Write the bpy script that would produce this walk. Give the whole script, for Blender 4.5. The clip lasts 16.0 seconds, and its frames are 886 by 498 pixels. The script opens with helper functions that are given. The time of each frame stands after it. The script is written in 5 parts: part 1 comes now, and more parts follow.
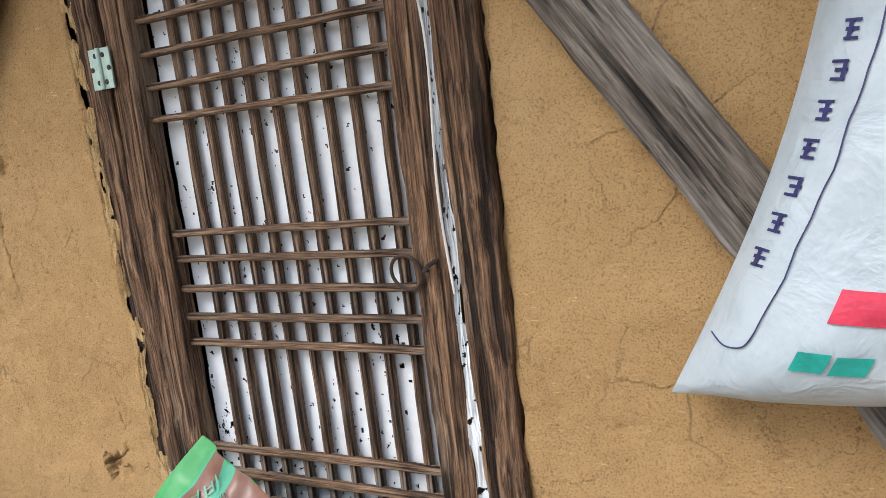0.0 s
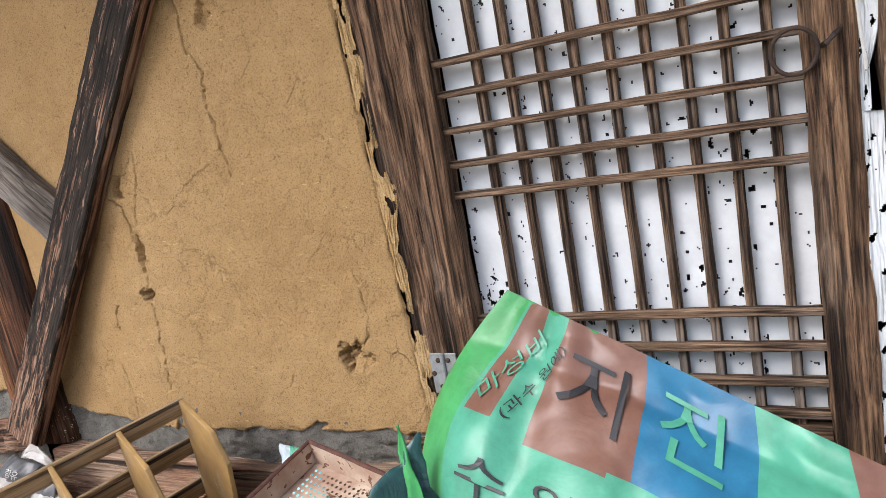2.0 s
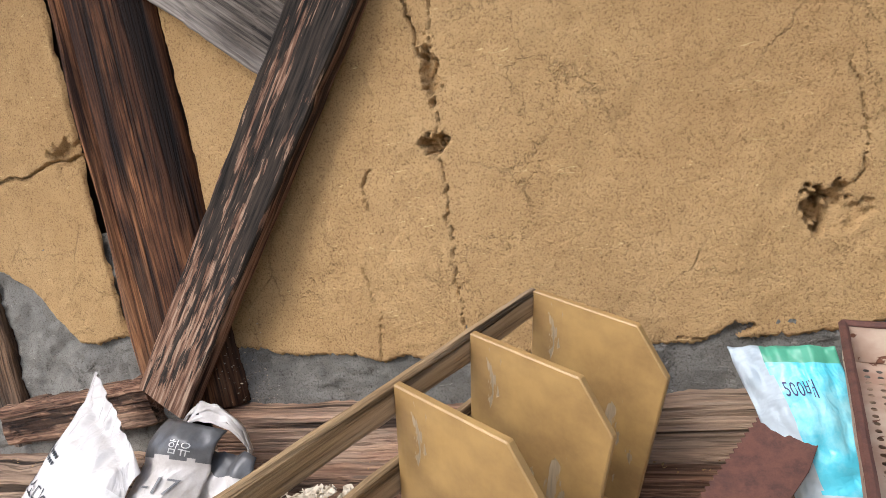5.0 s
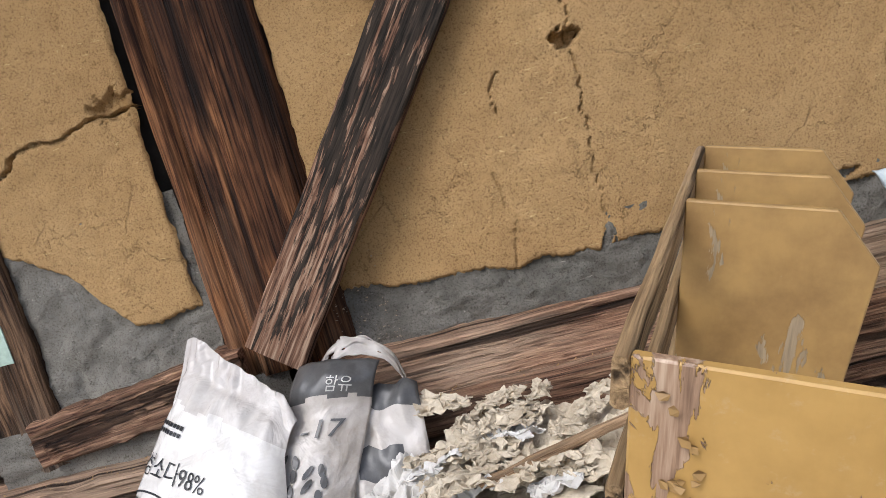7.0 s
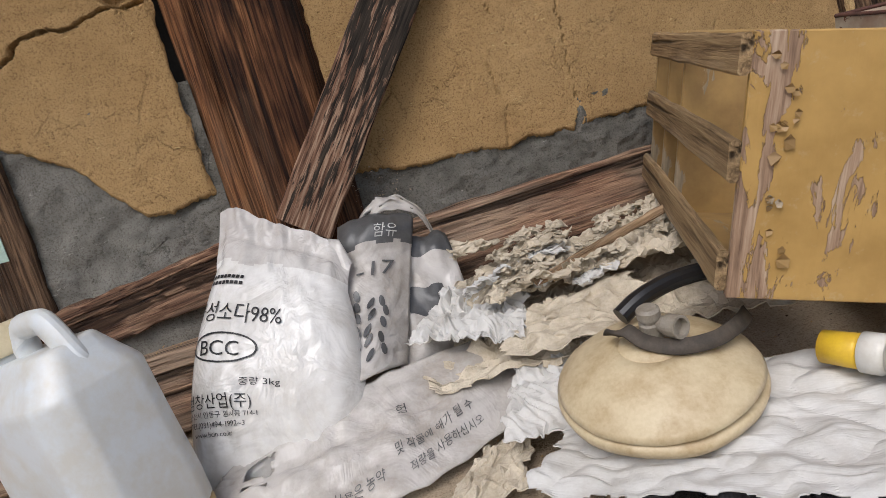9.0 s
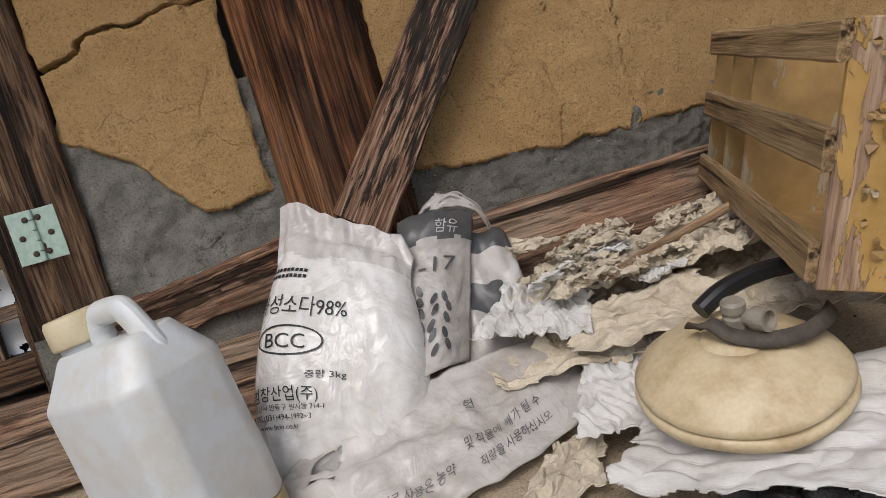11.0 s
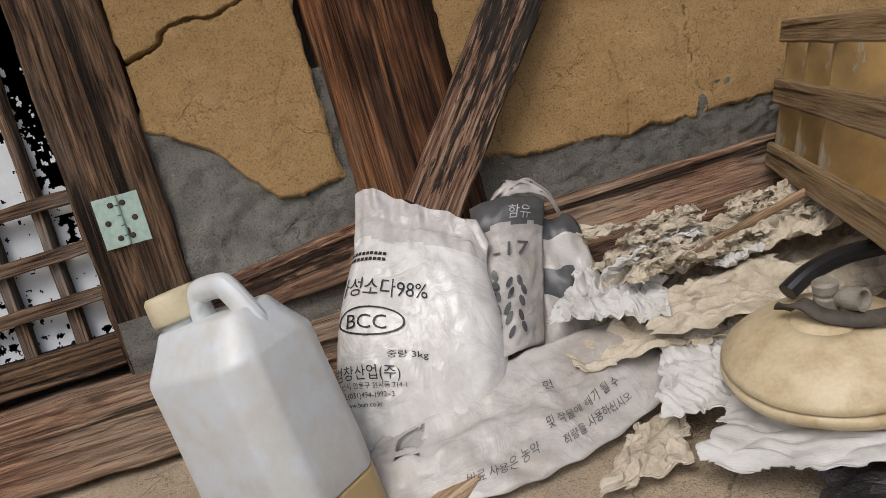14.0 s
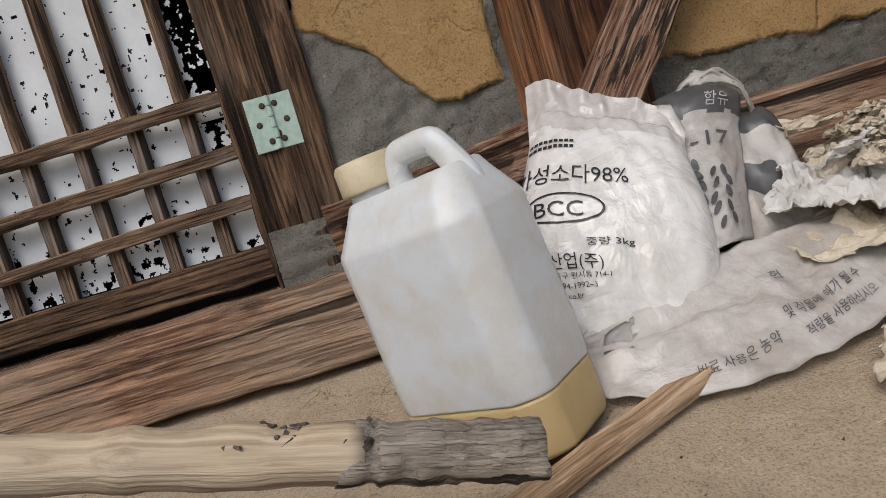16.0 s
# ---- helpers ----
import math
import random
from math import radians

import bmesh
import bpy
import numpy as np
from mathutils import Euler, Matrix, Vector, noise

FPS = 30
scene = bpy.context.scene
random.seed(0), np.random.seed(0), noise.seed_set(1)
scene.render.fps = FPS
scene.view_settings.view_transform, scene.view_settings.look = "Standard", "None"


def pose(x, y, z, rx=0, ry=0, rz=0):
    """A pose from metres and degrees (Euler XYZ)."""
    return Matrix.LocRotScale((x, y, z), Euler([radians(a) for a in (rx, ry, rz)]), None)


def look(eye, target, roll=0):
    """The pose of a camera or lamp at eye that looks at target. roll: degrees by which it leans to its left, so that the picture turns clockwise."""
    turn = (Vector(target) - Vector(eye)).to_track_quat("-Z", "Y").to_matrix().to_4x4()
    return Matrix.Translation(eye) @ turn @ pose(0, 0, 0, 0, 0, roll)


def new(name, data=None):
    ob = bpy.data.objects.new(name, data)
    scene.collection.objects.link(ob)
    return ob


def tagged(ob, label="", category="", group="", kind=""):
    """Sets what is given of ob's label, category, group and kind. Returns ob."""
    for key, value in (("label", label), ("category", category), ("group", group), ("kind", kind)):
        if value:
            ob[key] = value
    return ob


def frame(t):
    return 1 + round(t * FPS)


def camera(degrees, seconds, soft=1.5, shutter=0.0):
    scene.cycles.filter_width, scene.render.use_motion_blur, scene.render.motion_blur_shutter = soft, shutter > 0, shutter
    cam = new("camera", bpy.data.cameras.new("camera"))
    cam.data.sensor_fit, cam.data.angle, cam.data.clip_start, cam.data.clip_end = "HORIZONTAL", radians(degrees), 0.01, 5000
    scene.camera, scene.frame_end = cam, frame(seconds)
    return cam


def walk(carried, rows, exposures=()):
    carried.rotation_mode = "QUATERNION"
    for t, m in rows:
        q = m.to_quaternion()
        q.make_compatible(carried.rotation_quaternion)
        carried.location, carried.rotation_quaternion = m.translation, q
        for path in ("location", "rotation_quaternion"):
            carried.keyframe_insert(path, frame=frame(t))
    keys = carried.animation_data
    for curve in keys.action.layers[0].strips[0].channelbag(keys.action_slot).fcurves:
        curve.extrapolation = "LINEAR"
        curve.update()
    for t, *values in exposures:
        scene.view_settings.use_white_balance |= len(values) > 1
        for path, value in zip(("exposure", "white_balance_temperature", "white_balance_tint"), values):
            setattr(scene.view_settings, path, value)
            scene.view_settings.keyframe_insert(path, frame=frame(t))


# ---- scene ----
cam = camera(65.8, 16.0, soft=0.8)
PATH = [
    (0, (1.2212, -0.8962, 1.0625), (0.17, 1.3425, 0.695), -6.4),
    (0.5, (1.081, -0.877, 1.033), (0.149, 0.863, 0.71), -7.6),
    (1, (0.961, -0.865, 0.966), (-0.023, 0.851, 0.672), -7.3),
    (1.5, (0.903, -0.869, 0.948), (-0.09, 0.842, 0.655), -8.6),
    (2, (0.721, -0.947, 0.884), (-0.181, 0.798, 0.507), -10.3),
    (2.5, (0.593, -0.965, 0.826), (-0.316, 0.755, 0.361), -10.6),
    (3, (0.443, -0.892, 0.773), (-0.46, 0.841, 0.35), -11.0),
    (3.5, (0.279, -0.904, 0.753), (-0.635, 0.838, 0.391), -11.1),
    (4, (0.119, -0.901, 0.716), (-0.718, 0.881, 0.36), -10.1),
    (4.5, (0.003, -0.861, 0.659), (-0.738, 0.965, 0.319), -8.8),
    (5, (-0.118, -0.859, 0.651), (-0.823, 0.985, 0.327), -10.1),
    (5.2, (-0.168, -0.885, 0.64), (-0.849, 0.961, 0.281), -12.0),
    (7.3, (-0.608, -1.003, 0.514), (-0.663, 0.976, 0.228), -15.5),
    (7.5, (-0.64, -1.025, 0.48), (-0.598, 0.955, 0.205), -15.6),
    (8, (-0.8, -1.105, 0.425), (-0.536, 0.853, 0.117), -16.6),
    (8.2, (-0.845, -1.128, 0.404), (-0.505, 0.816, 0.077), -16.6),
    (10.3, (-0.959, -1.121, 0.393), (-0.585, 0.826, 0.13), -16.2),
    (10.5, (-0.971, -1.117, 0.396), (-0.617, 0.834, 0.133), -16.0),
    (11, (-0.99, -1.11, 0.392), (-0.654, 0.845, 0.13), -15.8),
    (11.5, (-1.013, -1.107, 0.393), (-0.686, 0.849, 0.131), -15.5),
    (12, (-1.021, -1.104, 0.387), (-0.697, 0.851, 0.119), -15.5),
    (12.5, (-1.014, -1.114, 0.389), (-0.701, 0.843, 0.117), -16.0),
    (13, (-1.017, -1.111, 0.395), (-0.727, 0.85, 0.128), -16.3),
    (13.5, (-1.044, -1.107, 0.394), (-0.759, 0.855, 0.135), -16.1),
    (14, (-1.063, -1.116, 0.394), (-0.798, 0.851, 0.149), -15.8),
    (14.5, (-1.077, -1.116, 0.392), (-0.822, 0.853, 0.149), -15.4),
    (15, (-1.1, -1.112, 0.392), (-0.853, 0.858, 0.146), -15.2),
    (15.5, (-1.143, -1.1, 0.379), (-0.954, 0.873, 0.11), -15.5),
    (16, (-1.258, -1.019, 0.292), (-1.13, 0.968, 0.102), -16.2),
]
walk(cam, [(t, look(eye, target, roll)) for t, eye, target, roll in PATH],
     [(0, 0.96, 5850, 10), (1, 1.16, 5850, 10), (1.7, 1.03, 5850, 11), (2.5, 0.76, 5800, 13), (4, 0.92, 5800, 13), (5.2, 0.95, 5800, 12), (7.5, 0.38, 5800, 11), (8.2, 0.2, 5850, 11), (11, -0.08, 6050, 11), (16, -0.08, 6100, 11)])

# ---- light ----
world = bpy.data.worlds.new("overcast_sky")
scene.world = world
world.use_nodes = True
wn = world.node_tree
sky = wn.nodes.new("ShaderNodeTexSky")
sky.sky_type = "NISHITA"
sky.sun_disc = False
sky.sun_elevation = radians(48)
sky.sun_rotation = radians(205)
sky.air_density, sky.dust_density, sky.ozone_density = 1.0, 4.0, 0.6
wn.links.new(sky.outputs[0], wn.nodes["Background"].inputs[0])
wn.nodes["Background"].inputs[1].default_value = 0.13
sun_data = bpy.data.lights.new("sun", "SUN")
sun_data.energy, sun_data.angle, sun_data.color = 1.3, radians(30), (1.0, 0.96, 0.9)
sun = new("sun", sun_data)
sun.matrix_world = look((-2.0, -4.0, 5.0), (0, 0, 0))


# ---- materials ----
def nodes_of(name):
    m = bpy.data.materials.new(name)
    m.use_nodes = True
    nt = m.node_tree
    return m, nt, nt.nodes["Principled BSDF"]


def noise_tex(nt, scale, detail=6.0, rough=0.6, stretch=None, distort=0.0):
    tc = nt.nodes.new("ShaderNodeTexCoord")
    mp = nt.nodes.new("ShaderNodeMapping")
    if stretch:
        mp.inputs["Scale"].default_value = stretch
    nz = nt.nodes.new("ShaderNodeTexNoise")
    nz.inputs["Scale"].default_value = scale
    nz.inputs["Detail"].default_value = detail
    nz.inputs["Roughness"].default_value = rough
    nz.inputs["Distortion"].default_value = distort
    nt.links.new(tc.outputs["Object"], mp.inputs[0])
    nt.links.new(mp.outputs[0], nz.inputs[0])
    return nz.outputs[0]


def ramp(nt, fac, stops):
    r = nt.nodes.new("ShaderNodeValToRGB")
    e = r.color_ramp.elements
    while len(e) < len(stops):
        e.new(0.5)
    for el, (p, c) in zip(e, stops):
        el.position = p
        el.color = (*c, 1) if len(c) == 3 else c
    nt.links.new(fac, r.inputs[0])
    return r.outputs[0]


def mix(nt, fac, a, b, mode="MIX"):
    n = nt.nodes.new("ShaderNodeMix")
    n.data_type, n.blend_type = "RGBA", mode
    for sock, v in ((0, fac), (6, a), (7, b)):
        if isinstance(v, (int, float)):
            n.inputs[sock].default_value = v
        elif isinstance(v, tuple):
            n.inputs[sock].default_value = (*v, 1)
        else:
            nt.links.new(v, n.inputs[sock])
    return n.outputs[2]


def bump(nt, b, heights):
    last = None
    for h, strength, dist in heights:
        n = nt.nodes.new("ShaderNodeBump")
        n.inputs["Strength"].default_value = strength
        n.inputs["Distance"].default_value = dist
        nt.links.new(h, n.inputs["Height"])
        if last:
            nt.links.new(last, n.inputs["Normal"])
        last = n.outputs[0]
    nt.links.new(last, b.inputs["Normal"])


def hexc(h):
    v = [int(h[i:i + 2], 16) / 255 for i in (0, 2, 4)]
    return tuple(c / 12.92 if c < 0.04045 else ((c + 0.055) / 1.055) ** 2.4 for c in v)


def earth(name, base, dark, light, grit=0.5):
    m, nt, b = nodes_of(name)
    big = noise_tex(nt, 2.2, 4, 0.55)
    mid = noise_tex(nt, 22, 6, 0.65)
    fine = noise_tex(nt, 340, 4, 0.7)
    c = ramp(nt, big, [(0.32, dark), (0.5, base), (0.68, light)])
    c = mix(nt, 0.5, c, ramp(nt, mid, [(0.3, dark), (0.55, base), (0.8, light)]))
    grain = noise_tex(nt, 130, 5, 0.7)
    specks = ramp(nt, fine, [(0.36, (0.3, 0.25, 0.21)), (0.5, (1, 1, 1))])
    c = mix(nt, 0.55, c, specks, "MULTIPLY")
    pits = ramp(nt, grain, [(0.3, (0.2, 0.15, 0.11)), (0.41, (1, 1, 1)), (0.6, (1, 1, 1)), (0.76, (1.25, 1.22, 1.15))])
    c = mix(nt, 0.55, c, pits, "MULTIPLY")
    straw = noise_tex(nt, 150, 3, 0.5, (0.18, 1, 1), 2.2)
    c = mix(nt, mix(nt, 1.0, ramp(nt, straw, [(0.69, (0, 0, 0)), (0.73, (1, 1, 1))]), (0.6, 0.6, 0.6), "MULTIPLY"), c, tuple(min(0.7, v * 1.5) for v in light))
    vo = nt.nodes.new("ShaderNodeTexVoronoi")
    vo.feature = "DISTANCE_TO_EDGE"
    tc = nt.nodes.new("ShaderNodeTexCoord")
    warp = noise_tex(nt, 9, 5, 0.7)
    add = nt.nodes.new("ShaderNodeVectorMath")
    add.operation = "MULTIPLY_ADD"
    add.inputs[1].default_value = (0.16, 0.16, 0.16)
    nt.links.new(warp, add.inputs[0])
    nt.links.new(tc.outputs["Object"], add.inputs[2])
    nt.links.new(add.outputs[0], vo.inputs["Vector"])
    vo.inputs["Scale"].default_value = 9.0
    hair = ramp(nt, vo.outputs["Distance"], [(0.0, (0, 0, 0)), (0.018, (1, 1, 1))])
    keep = ramp(nt, noise_tex(nt, 5, 3), [(0.5, (1, 1, 1)), (0.6, (0, 0, 0))])
    hairs = mix(nt, 1.0, hair, keep, "LIGHTEN")
    c = mix(nt, 0.3, c, hairs, "MULTIPLY")
    nt.links.new(c, b.inputs["Base Color"])
    b.inputs["Roughness"].default_value = 0.95
    b.inputs["Specular IOR Level"].default_value = 0.15
    bump(nt, b, [(mid, 0.5, 0.006), (grain, 0.55, 0.006), (fine, grit, 0.003), (hairs, 0.6, 0.003)])
    return m


def wood(name, tones, grey=0.3, greytone=(0.22, 0.2, 0.18), scale=1.0, relief=1.0, rough=0.85, stain=0.0, rings=0.5):
    """Weathered timber; the grain runs along the object's local x."""
    m, nt, b = nodes_of(name)
    rnd = nt.nodes.new("ShaderNodeObjectInfo")
    grain = noise_tex(nt, 85 * scale, 6, 0.7, (0.05, 1, 1), 0.8)
    fibre = noise_tex(nt, 320 * scale, 4, 0.6, (0.03, 1, 1))
    blot = noise_tex(nt, 5 * scale, 4, 0.6, (0.4, 1, 1))
    c = ramp(nt, grain, [(0.39, tones[0]), (0.49, tones[1]), (0.6, tones[2])])
    c = mix(nt, 0.38, c, ramp(nt, fibre, [(0.38, tones[0]), (0.58, tones[2])]), "MIX")
    worn = ramp(nt, blot, [(0.62 - grey * 0.4, (0, 0, 0)), (0.78 - grey * 0.4, (1, 1, 1))])
    c = mix(nt, worn, c, mix(nt, 0.6, c, greytone))
    check = ramp(nt, noise_tex(nt, 34 * scale, 3, 0.5, (0.03, 1, 1), 0.3), [(0.37, (0.08, 0.07, 0.06)), (0.42, (1, 1, 1))])
    c = mix(nt, 0.9, c, check, "MULTIPLY")
    ring = ramp(nt, noise_tex(nt, 150 * scale, 3, 0.55, (0.022, 1, 1), 0.6), [(0.4, (0.16, 0.12, 0.1)), (0.5, (1, 1, 1))])
    c = mix(nt, rings, c, ring, "MULTIPLY")
    if stain:
        soot = ramp(nt, noise_tex(nt, 7, 5, 0.65, (0.22, 1, 1), 0.5), [(0.42, (0.14, 0.11, 0.1)), (0.56, (1, 1, 1))])
        c = mix(nt, stain, c, soot, "MULTIPLY")
    vary = nt.nodes.new("ShaderNodeHueSaturation")
    mr = nt.nodes.new("ShaderNodeMapRange")
    mr.inputs[3].default_value, mr.inputs[4].default_value = 0.85, 1.15
    nt.links.new(rnd.outputs["Random"], mr.inputs[0])
    nt.links.new(mr.outputs[0], vary.inputs["Value"])
    nt.links.new(c, vary.inputs["Color"])
    nt.links.new(vary.outputs[0], b.inputs["Base Color"])
    b.inputs["Roughness"].default_value = rough
    b.inputs["Specular IOR Level"].default_value = 0.25
    bump(nt, b, [(grain, 0.7 * relief, 0.005), (ring, 0.5 * relief, 0.002), (fibre, 0.5 * relief, 0.0015), (check, 0.7 * relief, 0.004)])
    return m


def flaky(name, under, top, top2, thr=0.5, grain=(0.15, 1, 1), rough=0.6, scale=22):
    """Old paint or coating that has come off in patches."""
    m, nt, b = nodes_of(name)
    patch = noise_tex(nt, scale, 6, 0.6, grain, 0.4)
    mask = ramp(nt, patch, [(thr, (0, 0, 0)), (thr + 0.015, (1, 1, 1))])
    g = noise_tex(nt, 180, 5, 0.6, (0.06, 1, 1) if grain[0] < 1 else (1, 1, 1))
    u = ramp(nt, g, [(0.3, tuple(v * 0.5 for v in under)), (0.65, under)])
    t = ramp(nt, noise_tex(nt, 14, 5, 0.6), [(0.35, top2), (0.6, top)])
    nt.links.new(mix(nt, mask, t, u), b.inputs["Base Color"])
    b.inputs["Roughness"].default_value = rough
    bump(nt, b, [(mask, 0.6, -0.0012), (g, 0.3, 0.001)])
    return m


def plain(name, col, col2=None, rough=0.6, scale=30, metal=0.0, bumps=0.3, dist=0.002):
    m, nt, b = nodes_of(name)
    n = noise_tex(nt, scale, 6, 0.65)
    f = noise_tex(nt, scale * 9, 4, 0.6)
    d = col2 or tuple(v * 0.6 for v in col)
    c = ramp(nt, n, [(0.35, d), (0.58, col)])
    c = mix(nt, 0.25, c, ramp(nt, f, [(0.3, d), (0.6, col)]))
    nt.links.new(c, b.inputs["Base Color"])
    b.inputs["Roughness"].default_value = rough
    b.inputs["Metallic"].default_value = metal
    bump(nt, b, [(n, bumps, dist), (f, bumps * 0.6, dist * 0.3)])
    return m


def film_plastic(name, col, dirt, rough=0.3, clear=0.0, trans=0.0, alpha=1.0, wrinkle=0.5):
    m, nt, b = nodes_of(name)
    crease = ramp(nt, noise_tex(nt, 13, 4, 0.55, None, 0.8), [(0.34, (0, 0, 0)), (0.5, (1, 1, 1)), (0.66, (0, 0, 0))])
    d = ramp(nt, noise_tex(nt, 16, 7, 0.7), [(0.38, dirt), (0.58, col)])
    nt.links.new(d, b.inputs["Base Color"])
    b.inputs["Roughness"].default_value = rough
    b.inputs["Transmission Weight"].default_value = trans
    b.inputs["IOR"].default_value = 1.2 if trans else 1.45
    b.inputs["Subsurface Weight"].default_value = clear
    b.inputs["Subsurface Radius"].default_value = (0.03, 0.03, 0.03)
    b.inputs["Alpha"].default_value = alpha
    bump(nt, b, [(crease, wrinkle * 0.7, 0.005), (noise_tex(nt, 60, 4, 0.6, None, 0.6), wrinkle * 0.4, 0.002)])
    return m


MUD = earth("ochre_mud_plaster", (0.47, 0.305, 0.135), (0.38, 0.235, 0.1), (0.54, 0.365, 0.175), 1.0)
MUD_PALE = earth("pale_mud_smear", (0.52, 0.36, 0.17), (0.38, 0.24, 0.1), (0.6, 0.45, 0.25))
CEMENT = earth("grey_cement_render", (0.21, 0.2, 0.172), (0.1, 0.095, 0.08), (0.32, 0.305, 0.265), 1.1)
SLAB = earth("dusty_concrete", (0.46, 0.37, 0.26), (0.34, 0.27, 0.185), (0.55, 0.46, 0.34), 0.6)
SOIL = earth("yard_soil", (0.3, 0.25, 0.18), (0.2, 0.16, 0.11), (0.36, 0.31, 0.24), 0.8)
# near-black colour stands in for shade in wall gaps and the closed room
LINING = plain("dark_lining_shade", (0.05, 0.045, 0.04), rough=0.95)
W_POST = wood("dark_red_post_wood", ((0.012, 0.005, 0.003), (0.14, 0.05, 0.02), (0.4, 0.185, 0.075)), 0.14, (0.34, 0.25, 0.16), stain=0.85, rings=0.55)
W_JAMB = wood("weathered_brown_wood", ((0.012, 0.007, 0.005), (0.11, 0.058, 0.03), (0.33, 0.205, 0.115)), 0.3, (0.26, 0.21, 0.16), relief=1.6, stain=0.4)
W_BEAM = wood("grey_red_beam_wood", ((0.03, 0.013, 0.009), (0.2, 0.095, 0.058), (0.5, 0.31, 0.19)), 0.45, (0.4, 0.31, 0.22), relief=1.5, stain=0.45)


def charred_plank(name):
    """Black coat worn to pale fibres, bare and brown towards the foot of the board."""
    m, nt, b = nodes_of(name)
    tc = nt.nodes.new("ShaderNodeTexCoord")
    sep = nt.nodes.new("ShaderNodeSeparateXYZ")
    nt.links.new(tc.outputs["Object"], sep.inputs[0])
    foot = nt.nodes.new("ShaderNodeMapRange")
    foot.inputs[1].default_value, foot.inputs[2].default_value = -0.86, -0.52
    foot.inputs[3].default_value, foot.inputs[4].default_value = 0.1, 0.0
    nt.links.new(sep.outputs["X"], foot.inputs[0])
    streak = noise_tex(nt, 150, 6, 0.65, (0.085, 1, 1), 0.5)
    coarse = noise_tex(nt, 40, 5, 0.65, (0.13, 1, 1), 0.8)
    worn = mix(nt, 1.0, mix(nt, 0.45, streak, coarse), foot.outputs[0], "ADD")
    mask = ramp(nt, worn, [(0.535, (0, 0, 0)), (0.575, (1, 1, 1))])
    g = noise_tex(nt, 260, 5, 0.6, (0.04, 1, 1))
    bare = ramp(nt, g, [(0.34, (0.035, 0.018, 0.012)), (0.5, (0.19, 0.105, 0.065)), (0.66, (0.4, 0.28, 0.19))])
    coat = ramp(nt, g, [(0.35, (0.008, 0.007, 0.006)), (0.65, (0.05, 0.038, 0.028))])
    nt.links.new(mix(nt, mask, coat, bare), b.inputs["Base Color"])
    b.inputs["Roughness"].default_value = 0.88
    b.inputs["Specular IOR Level"].default_value = 0.2
    bump(nt, b, [(worn, 0.7, -0.005), (g, 0.5, 0.0015)])
    return m


W_PLANK = charred_plank("blackened_plank")
W_SIDE = wood("brown_plank_edge", ((0.04, 0.018, 0.012), (0.18, 0.088, 0.052), (0.36, 0.21, 0.13)), 0.2)
W_GREY = wood("grey_brace_wood", ((0.02, 0.017, 0.014), (0.12, 0.1, 0.08), (0.3, 0.26, 0.21)), 0.4, (0.36, 0.33, 0.29), stain=0.5, rings=0.3)
W_LAT = wood("lattice_wood", ((0.018, 0.01, 0.006), (0.12, 0.068, 0.037), (0.32, 0.215, 0.135)), 0.35, scale=1.6, relief=0.7)
W_STICK = wood("pale_stick_wood", ((0.16, 0.095, 0.05), (0.38, 0.25, 0.14), (0.56, 0.41, 0.26)), 0.3, (0.45, 0.36, 0.26), rings=0.2)
W_LOG = wood("peeled_log", ((0.3, 0.22, 0.14), (0.52, 0.41, 0.27), (0.68, 0.57, 0.41)), 0.4, (0.5, 0.45, 0.37), scale=0.6, relief=0.6, rings=0.15)
W_BARK = wood("pale_grey_bark", ((0.1, 0.08, 0.06), (0.3, 0.25, 0.19), (0.5, 0.43, 0.34)), 0.4, (0.4, 0.36, 0.31), scale=1.4, relief=1.4, rings=0.3)
W_RACK = flaky("yellow_varnished_board", (0.42, 0.33, 0.21), (0.39, 0.245, 0.085), (0.25, 0.15, 0.055), 0.61, (0.3, 1, 1), 0.5, 30)


def peeled_board(name):
    """Ochre paint, split away to bare wood in two upright bands of the board."""
    m, nt, b = nodes_of(name)
    tc = nt.nodes.new("ShaderNodeTexCoord")
    sep = nt.nodes.new("ShaderNodeSeparateXYZ")
    nt.links.new(tc.outputs["Object"], sep.inputs[0])
    patch = noise_tex(nt, 34, 6, 0.65, (0.28, 1, 1), 0.5)
    band = ramp(nt, sep.outputs["Y"], [(0.0, (0.1, 0.1, 0.1)), (0.022, (0.13, 0.13, 0.13)), (0.045, (0, 0, 0)), (0.145, (0, 0, 0)), (0.165, (0.13, 0.13, 0.13)), (0.2, (0.12, 0.12, 0.12))])
    both = mix(nt, 1.0, patch, band, "ADD")
    mask = ramp(nt, both, [(0.595, (0, 0, 0)), (0.605, (1, 1, 1))])
    g = noise_tex(nt, 180, 5, 0.6, (0.06, 1, 1))
    u = ramp(nt, g, [(0.3, (0.13, 0.075, 0.045)), (0.5, (0.33, 0.215, 0.135)), (0.66, (0.48, 0.36, 0.25))])
    t = ramp(nt, noise_tex(nt, 14, 5, 0.6), [(0.35, (0.36, 0.215, 0.06)), (0.6, (0.46, 0.285, 0.085))])
    dust = ramp(nt, noise_tex(nt, 60, 6, 0.7), [(0.58, (0, 0, 0)), (0.75, (0.5, 0.5, 0.5))])
    t = mix(nt, dust, t, (0.5, 0.4, 0.25))
    nt.links.new(mix(nt, mask, t, u), b.inputs["Base Color"])
    b.inputs["Roughness"].default_value = 0.5
    bump(nt, b, [(mask, 0.9, -0.002), (g, 0.3, 0.001)])
    return m


